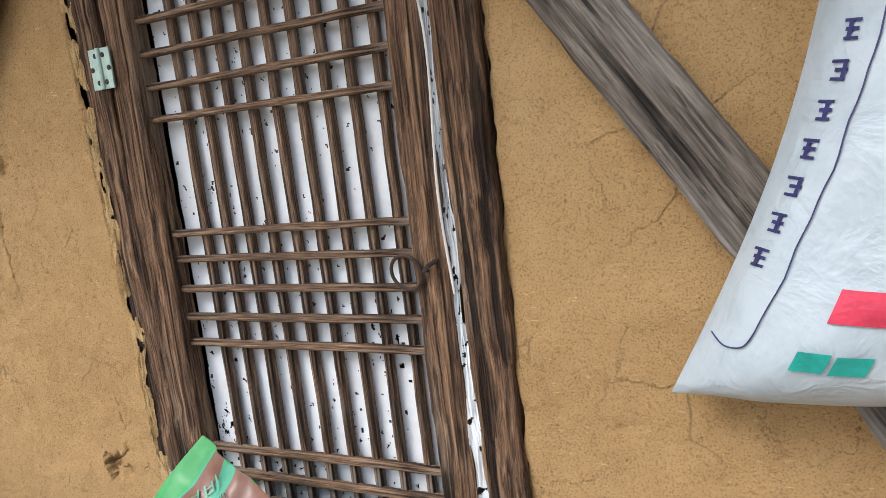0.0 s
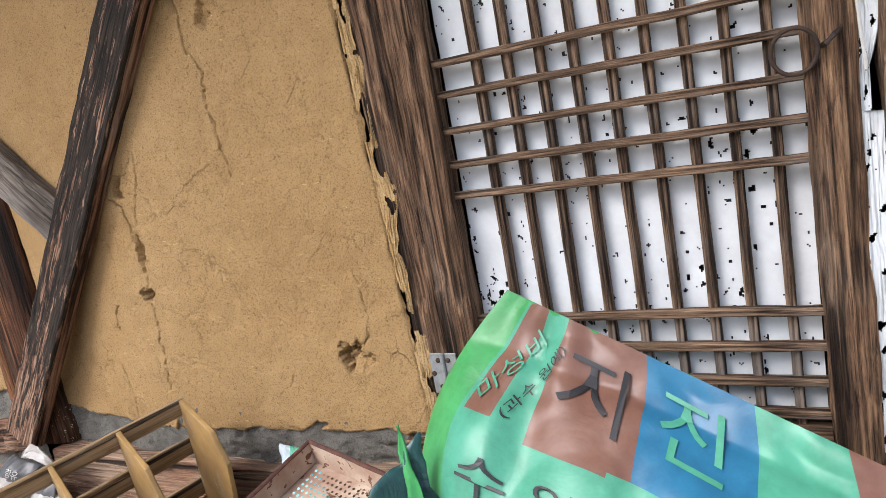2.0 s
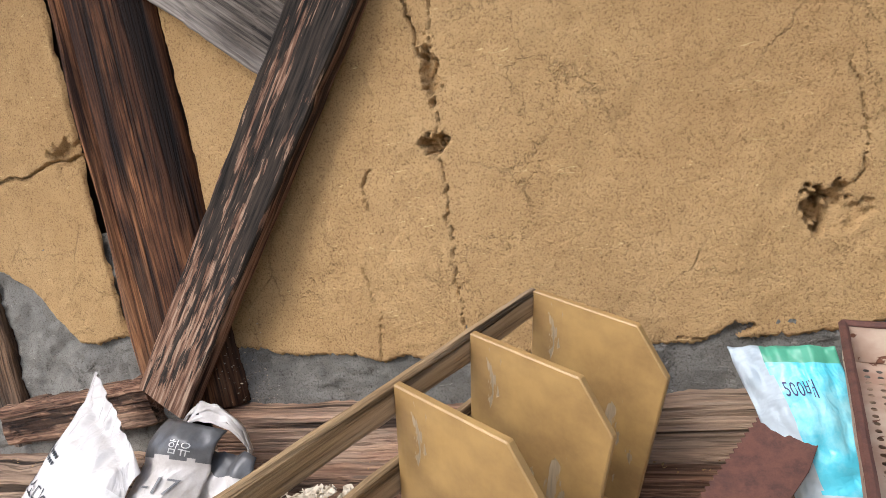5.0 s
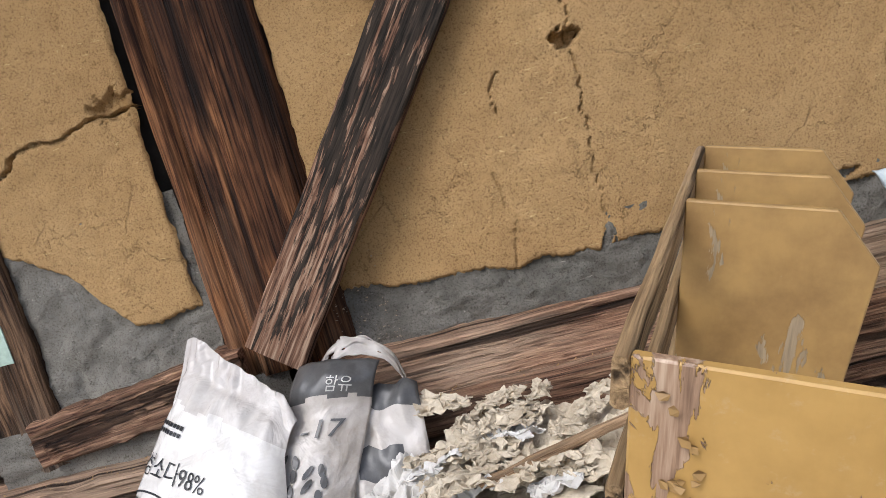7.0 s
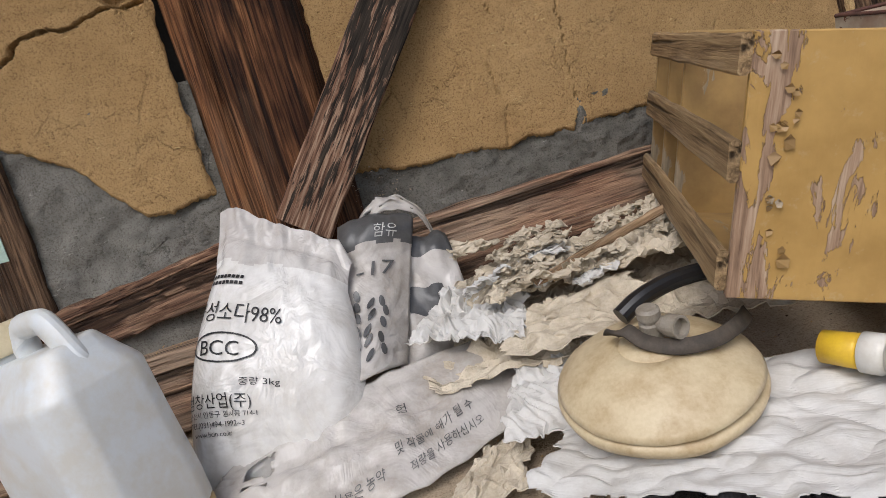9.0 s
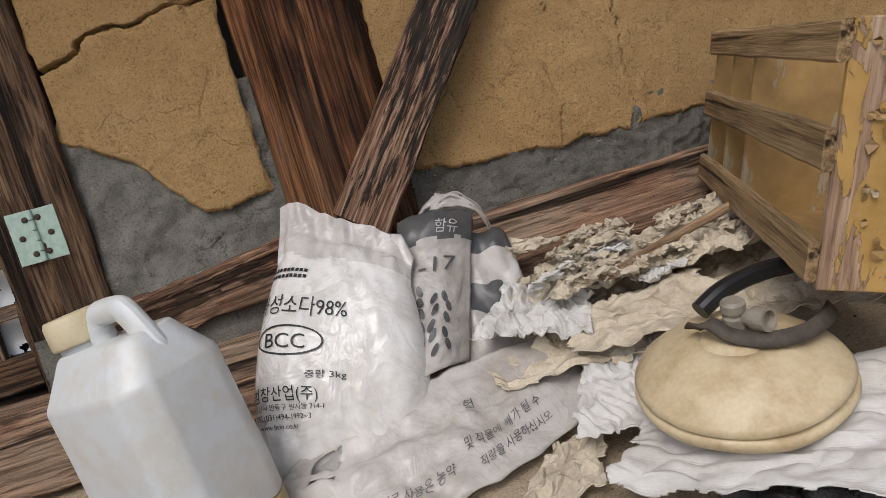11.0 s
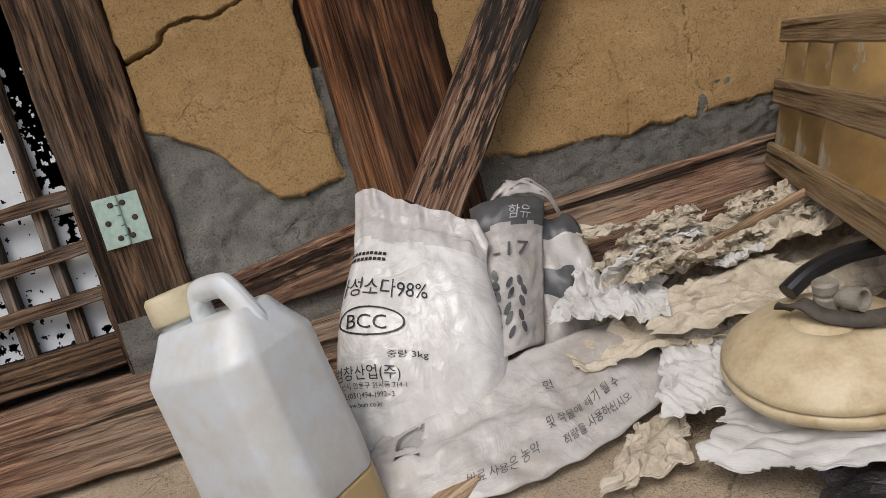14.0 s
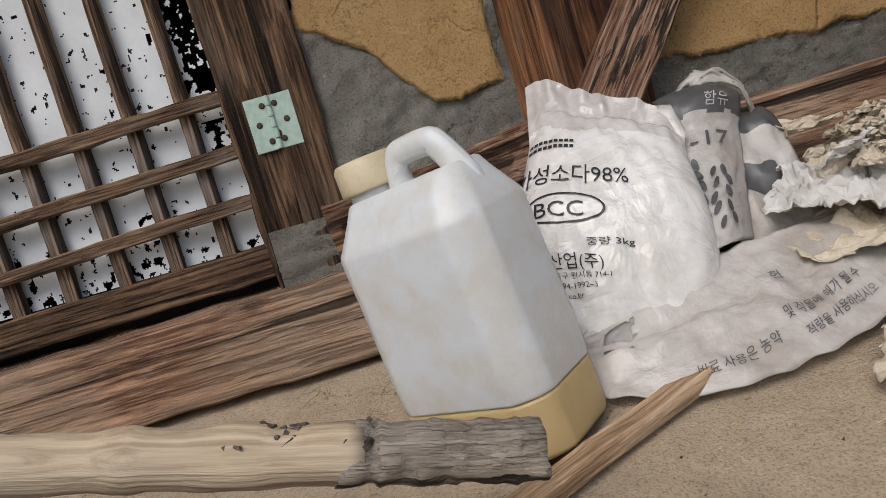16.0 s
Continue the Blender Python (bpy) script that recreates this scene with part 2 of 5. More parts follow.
W_RACK_END = peeled_board("peeling_ochre_board")
W_SLAT = wood("brown_slat_wood", ((0.14, 0.09, 0.045), (0.29, 0.19, 0.095), (0.4, 0.28, 0.145)), 0.3, (0.36, 0.3, 0.23), rings=0.2)
PAPER = plain("white_window_paper", (0.73, 0.76, 0.77), (0.62, 0.64, 0.65), 0.9, 12, bumps=0.2)
STEEL = plain("dull_zinc_hinge", (0.42, 0.45, 0.45), (0.25, 0.26, 0.26), 0.5, 60, 0.6)
MINT = plain("mint_painted_hinge", (0.42, 0.55, 0.47), (0.3, 0.4, 0.34), 0.45, 70)
IRON = plain("dark_iron", (0.05, 0.04, 0.035), (0.09, 0.05, 0.03), 0.7, 80, 0.5)
RUST = plain("rusted_steel", (0.11, 0.045, 0.03), (0.05, 0.022, 0.017), 0.85, 60, bumps=0.8)
RUSTPAINT = flaky("rust_spotted_cream_paint", (0.2, 0.085, 0.045), (0.5, 0.4, 0.3), (0.33, 0.21, 0.145), 0.60, (1, 1, 1), 0.75, 55)
HDPE = film_plastic("milky_plastic", (0.62, 0.65, 0.66), (0.57, 0.56, 0.51), 0.33, 0.3, wrinkle=0.03)
HDPE_TINT = film_plastic("milky_plastic_with_liquid_behind", (0.46, 0.35, 0.17), (0.42, 0.31, 0.14), 0.36, 0.2, wrinkle=0.03)
CREAM = plain("cream_cap_plastic", (0.62, 0.54, 0.36), (0.5, 0.42, 0.26), 0.45, 40)
BAGWHITE = film_plastic("white_powder_bag_film", (0.72, 0.71, 0.68), (0.6, 0.58, 0.54), 0.22, 0.1)
BAGTOP = film_plastic("clear_grey_bag_film", (0.58, 0.56, 0.53), (0.46, 0.43, 0.4), 0.18)
CLEAR = film_plastic("dusty_clear_film", (0.62, 0.59, 0.55), (0.45, 0.41, 0.36), 0.28, 0.0, 0.0, 0.78)
INKGREY = plain("charcoal_print", (0.07, 0.07, 0.07), (0.11, 0.11, 0.11), 0.4)
INK = plain("black_print", (0.02, 0.02, 0.022), rough=0.5)
INKBLUE = plain("navy_print", (0.03, 0.03, 0.12), rough=0.5)
INKWHITE = plain("pale_print", (0.6, 0.6, 0.57), rough=0.5)
PULP = plain("torn_wallpaper_backing", (0.6, 0.53, 0.41), (0.36, 0.3, 0.21), 0.95, 30, bumps=0.8, dist=0.006)
PULPWHITE = plain("white_wallpaper_face", (0.62, 0.61, 0.58), (0.47, 0.45, 0.41), 0.8, 14, bumps=0.5, dist=0.004)
LIDM = plain("stained_cream_lid", (0.6, 0.5, 0.32), (0.4, 0.29, 0.15), 0.5, 22, bumps=0.2)
STRAPM = plain("brown_black_strap", (0.055, 0.045, 0.035), (0.1, 0.08, 0.06), 0.8, 60)
RUBBER = plain("black_rubber", (0.015, 0.015, 0.016), rough=0.35)
GREYPL = plain("grey_valve_plastic", (0.3, 0.27, 0.22), (0.18, 0.15, 0.11), 0.5, 70)
YELLOW = plain("yellow_cap", (0.75, 0.5, 0.03), (0.6, 0.36, 0.03), 0.4, 40)
BOTTLE = plain("white_bottle", (0.72, 0.71, 0.66), (0.58, 0.55, 0.48), 0.35, 25)
GREEN = film_plastic("green_sack_film", (0.07, 0.33, 0.1), (0.05, 0.25, 0.07), 0.38, wrinkle=0.09)
TEAL = film_plastic("mint_green_sack_film", (0.085, 0.33, 0.21), (0.065, 0.26, 0.16), 0.38, wrinkle=0.09)
BROWN = film_plastic("brown_sack_print", (0.2, 0.1, 0.067), (0.16, 0.078, 0.052), 0.38, wrinkle=0.09)
BLUE = film_plastic("blue_sack_print", (0.03, 0.16, 0.28), (0.024, 0.12, 0.22), 0.38, wrinkle=0.09)
DARKSACK = film_plastic("dark_teal_sack_inside", (0.03, 0.09, 0.085), (0.02, 0.05, 0.05), 0.3)
SACKWHITE = film_plastic("white_woven_sack", (0.42, 0.48, 0.51), (0.36, 0.42, 0.45), 0.45, 0.1)
PINK = plain("red_print", (0.55, 0.03, 0.07), rough=0.5)
TEALINK = plain("teal_print", (0.02, 0.33, 0.27), rough=0.5)
CYAN = film_plastic("cyan_pouch_print", (0.1, 0.5, 0.62), (0.3, 0.62, 0.66), 0.25)
TAR = plain("black_crumpled_film", (0.02, 0.02, 0.022), (0.06, 0.05, 0.045), 0.35, 30, bumps=0.8, dist=0.01)
COB = plain("cobweb_dust", (0.45, 0.36, 0.24), (0.3, 0.23, 0.15), 0.95)


# ---- building helpers ----
def set_mesh(name, bm, mat):
    me = bpy.data.meshes.new(name)
    bmesh.ops.recalc_face_normals(bm, faces=bm.faces)
    bm.to_mesh(me)
    bm.free()
    for m in (mat if isinstance(mat, (list, tuple)) else [mat]):
        me.materials.append(m)
    return me


def smooth(ob):
    for p in ob.data.polygons:
        p.use_smooth = True
    return ob


def part(name, bm, mat, parent=None, label="", m=None):
    ob = new(name, set_mesh(name, bm, mat))
    if parent:
        ob.parent = parent
        if m is not None:
            ob.matrix_basis = parent.matrix_basis.inverted() @ m
        else:
            ob.matrix_basis = parent.matrix_basis.inverted()
    elif m is not None:
        ob.matrix_basis = m
    if label:
        ob["label"] = label
    return ob


def thing(name, at, label, category, group="", kind=""):
    e = new(name)
    e.empty_display_size = 0.05
    e.matrix_basis = Matrix.Translation(at)
    return tagged(e, label, category, group, kind)


def frame_of(a, b, up=(0, -1, 0)):
    """A pose at the middle of a-b with x along it and z near up."""
    a, b = Vector(a), Vector(b)
    x = (b - a).normalized()
    z = Vector(up)
    z = (z - x * z.dot(x)).normalized()
    y = z.cross(x)
    m = Matrix((x, y, z)).transposed().to_4x4()
    m.translation = (a + b) / 2
    return m, (b - a).length


def bar_bm(l, w, h, rough=0.002, seg=10, bevel=0.003, seed=0.0, taper=1.0, skew=0.0):
    """A hewn bar, centred, length along x, width along y, depth along z."""
    bm = bmesh.new()
    prof = []
    bv = min(bevel, w * 0.4, h * 0.4)
    hw, hh = w / 2, h / 2
    nw, nh = (3, 2) if w > 0.04 else (1, 1)
    for sx, sy, ex, ey, n in ((-hw + bv, -hh, hw - bv, -hh, nw), (hw, -hh + bv, hw, hh - bv, nh), (hw - bv, hh, -hw + bv, hh, nw), (-hw, hh - bv, -hw, -hh + bv, nh)):
        for k in range(n + 1):
            prof.append((sx + (ex - sx) * k / n, sy + (ey - sy) * k / n))
    rings = []
    for i in range(seg + 1):
        f = i / seg
        s = 1 + (taper - 1) * f
        ring = []
        for py, pz in prof:
            p = Vector((l * (f - 0.5) + skew * py * (1 if i == seg else 0), py * s, pz * s))
            d = noise.noise_vector(p * 14 + Vector((seed, seed * 2, 0))) * rough + noise.noise_vector(p * 45 + Vector((seed, 0, 3))) * rough * 0.5
            ring.append(bm.verts.new(p + d))
        rings.append(ring)
    n = len(prof)
    for a, b in zip(rings, rings[1:]):
        for k in range(n):
            bm.faces.new((a[k], a[(k + 1) % n], b[(k + 1) % n], b[k]))
    bm.faces.new(rings[0][::-1])
    bm.faces.new(rings[-1])
    return bm


def bar(name, a, b, w, h, mat, parent=None, label="", up=(0, -1, 0), **kw):
    m, l = frame_of(a, b, up)
    kw.setdefault("seed", (a[0] * 7 + b[2] * 13) % 31)
    return part(name, bar_bm(l, w, h, **kw), mat, parent, label, m)


def sheet_bm(f, nu, nv, thick=0.0, wrap=False, pick=None, drop=None):
    """A sheet from f(u, v), u and v in 0..1, with a back face when thick."""
    bm = bmesh.new()
    g = [[bm.verts.new(f(i / nu, j / nv)) for i in range(nu + (0 if wrap else 1))] for j in range(nv + 1)]
    for j in range(nv):
        for i in range(nu):
            if drop and drop((i + 0.5) / nu, (j + 0.5) / nv):
                continue
            k = (i + 1) % nu if wrap else i + 1
            fc = bm.faces.new((g[j][i], g[j][k], g[j + 1][k], g[j + 1][i]))
            if pick:
                fc.material_index = pick((i + 0.5) / nu, (j + 0.5) / nv)
    loose = [v for v in bm.verts if not v.link_faces]
    if loose:
        bmesh.ops.delete(bm, geom=loose, context="VERTS")
    if thick:
        bm.normal_update()
        faces, rim = bm.faces[:], [e for e in bm.edges if len(e.link_faces) == 1]
        under = {v: bm.verts.new(v.co - v.normal * thick) for v in bm.verts[:]}
        for fc in faces:
            bk = bm.faces.new([under[v] for v in reversed(fc.verts)])
            bk.material_index = fc.material_index
        for e in rim:
            a, b = e.verts
            bm.faces.new((a, b, under[b], under[a])).material_index = e.link_faces[0].material_index
    return bm


def lathe_bm(profile, n=40, squash=None):
    bm = bmesh.new()
    rings = []
    for r, z in profile:
        rings.append([bm.verts.new((r * math.cos(2 * math.pi * k / n), r * math.sin(2 * math.pi * k / n), z)) for k in range(n)])
    for a, b in zip(rings, rings[1:]):
        for k in range(n):
            bm.faces.new((a[k], a[(k + 1) % n], b[(k + 1) % n], b[k]))
    bm.faces.new(rings[0][::-1])
    bm.faces.new(rings[-1])
    return bm


def tube_bm(pts, r, n=8, flat=1.0):
    bm = bmesh.new()
    pts = [Vector(p) for p in pts]
    rings = []
    for i, p in enumerate(pts):
        t = (pts[min(i + 1, len(pts) - 1)] - pts[max(i - 1, 0)]).normalized()
        s = t.cross(Vector((0.1, 0.2, 1))).normalized()
        w = s.cross(t)
        rings.append([bm.verts.new(p + s * math.cos(2 * math.pi * k / n) * r + w * math.sin(2 * math.pi * k / n) * r * flat) for k in range(n)])
    for a, b in zip(rings, rings[1:]):
        for k in range(n):
            bm.faces.new((a[k], a[(k + 1) % n], b[(k + 1) % n], b[k]))
    bm.faces.new(rings[0][::-1])
    bm.faces.new(rings[-1])
    return bm


def spline(pts, n=6):
    out = []
    pts = [Vector(p) for p in pts]
    for i in range(len(pts) - 1):
        p0, p1, p2, p3 = pts[max(i - 1, 0)], pts[i], pts[i + 1], pts[min(i + 2, len(pts) - 1)]
        for k in range(n):
            t = k / n
            out.append(0.5 * (2 * p1 + (p2 - p0) * t + (2 * p0 - 5 * p1 + 4 * p2 - p3) * t * t + (3 * p1 - p0 - 3 * p2 + p3) * t ** 3))
    return out + [pts[-1]]


def writing(name, text, parent, mat, put, size, at=(0, 0), width=None, tilt=0.0):
    """Printed words; put(x, y) gives the place on the surface for flat letter coordinates."""
    cu = bpy.data.curves.new(name, "FONT")
    cu.body, cu.size, cu.resolution_u = text, size, 3
    cu.align_x = "LEFT"
    ob = bpy.data.objects.new(name, cu)
    scene.collection.objects.link(ob)
    bpy.context.view_layer.update()
    me = bpy.data.meshes.new_from_object(ob.evaluated_get(bpy.context.evaluated_depsgraph_get()))
    bpy.data.objects.remove(ob)
    bpy.data.curves.remove(cu)
    bm = bmesh.new()
    bm.from_mesh(me)
    bpy.data.meshes.remove(me)
    xs = [v.co.x for v in bm.verts] or [0, 1]
    k = width / max(max(xs) - min(xs), 1e-4) if width else 1.0
    c, s = math.cos(radians(tilt)), math.sin(radians(tilt))
    for v in bm.verts:
        x, y = (v.co.x - min(xs)) * k, v.co.y
        v.co = put(at[0] + x * c - y * s, at[1] + x * s + y * c)
    return part(name, bm, mat, parent)


def nz(x, y, z=0.0, s=1.0):
    return noise.noise(Vector((x * s, y * s, z)))


def turb(x, y, z=0.0, s=1.0):
    return nz(x, y, z, s) + 0.5 * nz(x, y, z + 7, s * 2.1) + 0.25 * nz(x, y, z + 13, s * 4.3)


def seg_dist(px, pz, line):
    best = 9.0
    for (ax, az), (bx, bz) in zip(line, line[1:]):
        dx, dz = bx - ax, bz - az
        t = max(0.0, min(1.0, ((px - ax) * dx + (pz - az) * dz) / (dx * dx + dz * dz)))
        best = min(best, math.hypot(px - ax - dx * t, pz - az - dz * t))
    return best


def floor_z(y):
    return 0.012 + (y + 0.40) * 0.18


# ---- ground, ledge and room behind ----
YARD = -0.80
bm = bmesh.new()
bmesh.ops.create_grid(bm, x_segments=40, y_segments=40, size=1)
for v in bm.verts:
    v.co.x, v.co.y = math.copysign(abs(v.co.x) ** 3 * 900, v.co.x), math.copysign(abs(v.co.y) ** 3 * 900, v.co.y)
    v.co.z = YARD
tagged(part("ground", bm, SOIL), "bare trodden earth yard below the ledge", "ground", kind="structure")
bm = sheet_bm(lambda u, v: Vector((-3.2 + 6.4 * u, -0.80 + 0.95 * v, floor_z(-0.80 + 0.95 * v) + turb(-3.2 + 6.4 * u, v, 2, 5) * 0.004)), 240, 48)
tagged(smooth(part("floor", bm, SLAB)), "dusty sloping concrete ledge with grit and stains", "floor", kind="structure")
bm = sheet_bm(lambda u, v: Vector((-3.2 + 6.4 * u, -0.80 + 0.004 * nz(u * 40, v * 9), YARD + (floor_z(-0.80) - YARD) * v)), 60, 8, 0.1)
tagged(part("ledge_front", bm, CEMENT), "rough grey cement face of the raised ledge", "wall", kind="structure")
# room shell behind the doors; its shade is put into the dark colour
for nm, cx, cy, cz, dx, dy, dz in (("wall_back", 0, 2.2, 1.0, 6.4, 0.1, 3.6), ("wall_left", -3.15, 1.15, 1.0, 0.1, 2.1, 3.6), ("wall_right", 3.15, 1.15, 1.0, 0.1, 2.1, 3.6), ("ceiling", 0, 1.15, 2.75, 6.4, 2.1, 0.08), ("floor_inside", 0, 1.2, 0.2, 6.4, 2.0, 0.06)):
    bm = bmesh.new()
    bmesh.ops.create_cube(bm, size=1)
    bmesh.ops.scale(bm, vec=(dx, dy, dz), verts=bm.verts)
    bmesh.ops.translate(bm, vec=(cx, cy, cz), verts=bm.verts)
    tagged(part(nm, bm, LINING), "inner surface of the room behind the doors, coloured dark for shade", "wall", kind="structure")
# unseen eave, added and sized to keep sun off the upper wall
bm = sheet_bm(lambda u, v: Vector((-3.2 + 6.4 * u, -0.98 + 1.13 * v, 2.25 + 0.45 * v)), 20, 4, 0.06)
tagged(part("eave_ceiling", bm, W_GREY), "unseen boarded eave added to shade the upper wall", "ceiling", kind="structure")


# ---- mud wall panels ----
def belly(x):
    """The old wall stands out a little between post and door."""
    return -0.032 * math.exp(-((x + 0.42) / 0.24) ** 2)


def mud_panel(name, x0, x1, z1, lower, cracks, holes, label, step=0.0045, mat=MUD, y0=0.0, ragged=0.006):
    zmin = 0.30
    lean = 0.0 if name != "wall_1" else -0.045
    nu, nv = int((x1 - x0) / step), int((min(z1, 1.45) - zmin) / step)
    zt = min(z1, 1.45)

    def f(u, v):
        x = x0 + (x1 - x0) * u
        lo = lower(x) + turb(x, 0, 4, 24) * 0.007 + turb(x, 3, 2, 130) * 0.004
        z = lo + (zt - lo) * v
        x += lean * (z - 0.4) * max(0.0, u - 0.6) / 0.4
        y = y0 + belly(x) + turb(x, z, 1, 3.5) * 0.006 + turb(x, z, 9, 30) * 0.0022
        edge = min(u * (x1 - x0), (1 - u) * (x1 - x0), v * (zt - lo))
        if edge < 0.004:
            y += (0.004 - edge) * 1.5
        if u in (0.0, 1.0):
            x += turb(z, x, 5, 22) * ragged * (1 if u == 0 else -1) * 1.3
        for line, wid, deep in cracks:
            d = seg_dist(x + turb(x, z, 6, 18) * 0.012 + nz(x, z, 2, 110) * 0.003, z + turb(z, x, 8, 18) * 0.012, line)
            w = wid * (0.6 + 0.9 * abs(nz(x, z, 3, 25)))
            if d < w:
                y += deep * (1 - d / w) ** 0.5
        for hx, hz, rx, rz, deep in holes:
            d = math.hypot((x - hx) / rx, (z - hz) / rz) + turb(x, z, 2, 75) * 0.75
            if d < 1:
                y += deep * min(1, (1 - d) * 5)
        return Vector((x, y, z))

    ob = part(name, sheet_bm(f, nu, nv), mat)
    if z1 > zt:
        bm2 = sheet_bm(lambda u, v: Vector((x0 + (x1 - x0) * u, y0 + 0.002, zt + (z1 - zt) * v)), 12, 12)
        part("upper_plaster", bm2, mat, ob)
    # backing sheet coloured near black so the gaps beside the panel look shaded
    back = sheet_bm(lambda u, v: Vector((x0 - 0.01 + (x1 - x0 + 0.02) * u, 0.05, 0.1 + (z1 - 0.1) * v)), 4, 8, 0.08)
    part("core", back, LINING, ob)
    smooth(ob)
    return tagged(ob, label, "wall", kind="structure")


Z_TOP = 2.6
mud_panel("wall_1", -0.82, 0.148, Z_TOP, lambda x: 0.352 + 0.02 * max(0, -0.55 - x) / 0.2 - 0.012 * nz(x, 0, 1, 9),
          [([(-0.36, 1.02), (-0.365, 0.9), (-0.40, 0.8), (-0.415, 0.72), (-0.418, 0.6), (-0.424, 0.5), (-0.42, 0.43), (-0.425, 0.34)], 0.0011, 0.01),
           ([(-0.19, 1.45), (-0.20, 1.2), (-0.17, 1.0), (-0.155, 0.85)], 0.0016, 0.014),
           ([(-0.16, 0.352), (-0.12, 0.36), (-0.08, 0.366), (-0.05, 0.352)], 0.002, 0.01), ([(0.03, 0.52), (0.06, 0.535), (0.065, 0.6), (0.05, 0.66)], 0.0015, 0.008), ([(-0.52, 0.62), (-0.535, 0.6), (-0.53, 0.57)], 0.0016, 0.01), ([(-0.46, 0.86), (-0.44, 0.81), (-0.415, 0.75)], 0.002, 0.02),
           ([(-0.56, 0.34), (-0.55, 0.43), (-0.56, 0.5)], 0.0018, 0.007)],
          [(0.004, 0.497, 0.012, 0.024, 0.03), (0.02, 0.51, 0.02, 0.013, 0.02), (0.026, 0.488, 0.03, 0.02, 0.007), (-0.412, 0.728, 0.011, 0.04, 0.018), (-0.424, 0.642, 0.017, 0.012, 0.03), (-0.09, 0.362, 0.016, 0.01, 0.02), (-0.43, 0.353, 0.008, 0.02, 0.02), (-0.43, 0.86, 0.012, 0.03, 0.015), (-0.14, 1.12, 0.014, 0.02, 0.01)],
          "cracked ochre mud plaster wall panel with small holes", 0.0026)
mud_panel("wall_2", -1.305, -1.036, Z_TOP, lambda x: (0.545 - 0.6 * (x + 1.284) if x < -1.22 else 0.507 - 1.32 * (x + 1.22)) if x < -1.141 else 0.402 + 0.08 * (x + 1.141),
          [([(-1.31, 0.655), (-1.27, 0.672), (-1.21, 0.70), (-1.16, 0.70), (-1.10, 0.715), (-1.03, 0.72)], 0.0032, 0.03)],
          [(-1.065, 0.725, 0.03, 0.02, 0.014)], "ochre mud panel broken by a wide sloping crack", 0.003)
mud_panel("wall_3", 0.895, 3.2, Z_TOP, lambda x: 0.33,
          [([(1.07, 0.46), (1.05, 0.52), (1.03, 0.6), (1.04, 0.66), (1.08, 0.67)], 0.004, 0.006), ([(0.93, 1.2), (0.91, 1.0), (0.925, 0.85)], 0.005, 0.006)],
          [(1.13, 0.5, 0.02, 0.03, 0.01), (1.03, 0.88, 0.01, 0.016, 0.006)], "smooth ochre mud plaster wall panel", 0.009)
mud_panel("wall_4", -3.2, -2.02, Z_TOP, lambda x: 0.33, [], [], "plain ochre mud plaster wall panel", 0.03)


def cement_strip(name, x0, x1, top, label):
    def f(u, v):
        x = x0 + (x1 - x0) * u
        z = 0.16 + (top(x) - 0.16) * v
        return Vector((x, 0.007 + belly(x) + turb(x, z, 3, 16) * 0.009 + turb(x, z, 5, 70) * 0.0045, z))
    return tagged(smooth(part(name, sheet_bm(f, int((x1 - x0) / 0.006), 66), CEMENT)), label, "wall", kind="structure")


cement_strip("wall_base_1", -0.83, 0.13, lambda x: 0.40, "rough grey cement patch along the foot of the wall")
cement_strip("wall_base_2", -1.315, -1.02, lambda x: 0.59, "trowelled grey cement patch beside the door post")
cement_strip("wall_base_3", 0.88, 1.9, lambda x: 0.36, "rough grey cement patch along the foot of the wall")

# ---- posts and beams ----
def post_bm(l, r_w, r_d):
    bm = bmesh.new()
    rings = []
    for i in range(61):
        f = i / 60
        ring = []
        for k in range(36):
            a = 2 * math.pi * k / 36
            c, s = math.cos(a), math.sin(a)
            y = math.copysign(abs(c) ** 0.55, c) * r_w
            z = math.copysign(abs(s) ** 0.6, s) * r_d
            if abs(a - 1.25) < 0.1 + 0.05 * nz(f * 5, 0, 2):
                z -= 0.03
            n = noise.noise_vector(Vector((f * l * 4, c * 3, s * 3))) * 0.008
            ring.append(bm.verts.new((l * (f - 0.5), y + n.y, z + n.z)))
        rings.append(ring)
    for a, b in zip(rings, rings[1:]):
        for k in range(36):
            bm.faces.new((a[k], a[(k + 1) % 36], b[(k + 1) % 36], b[k]))
    bm.faces.new(rings[0][::-1])
    bm.faces.new(rings[-1])
    return bm


m, l = frame_of((-0.918, 0.05, 0.29), (-0.93, 0.05, 2.6))
tagged(smooth(part("wooden_post", post_bm(l, 0.104, 0.08), W_POST, None, "", m)), "dark reddish round timber post with a deep split", "post", kind="structure")
tagged(bar("upper_sill_beam", (-0.86, 0.005, 0.232), (3.2, 0.005, 0.238), 0.105, 0.10, W_BEAM, rough=0.005, seg=80), "weathered reddish sill beam along the wall foot", "beam", kind="structure")
tagged(bar("short_sill_beam", (-1.345, 0.01, 0.268), (-0.98, 0.01, 0.305), 0.075, 0.085, W_BEAM, rough=0.009, seg=24), "gnarled reddish sill beam end sunk in cement", "beam", kind="structure")
tagged(bar("lower_sill_beam", (-3.2, -0.005, 0.150), (3.2, -0.005, 0.138), 0.122, 0.15, W_BEAM, rough=0.006, seg=120), "broad weathered floor beam with open grain", "beam", kind="structure")
bm = sheet_bm(lambda u, v: Vector((-1.43 + 0.5 * u, 0.0 + turb(u, v, 3, 8) * 0.006 - 0.012, 0.19 + 0.1 * v)), 60, 14)
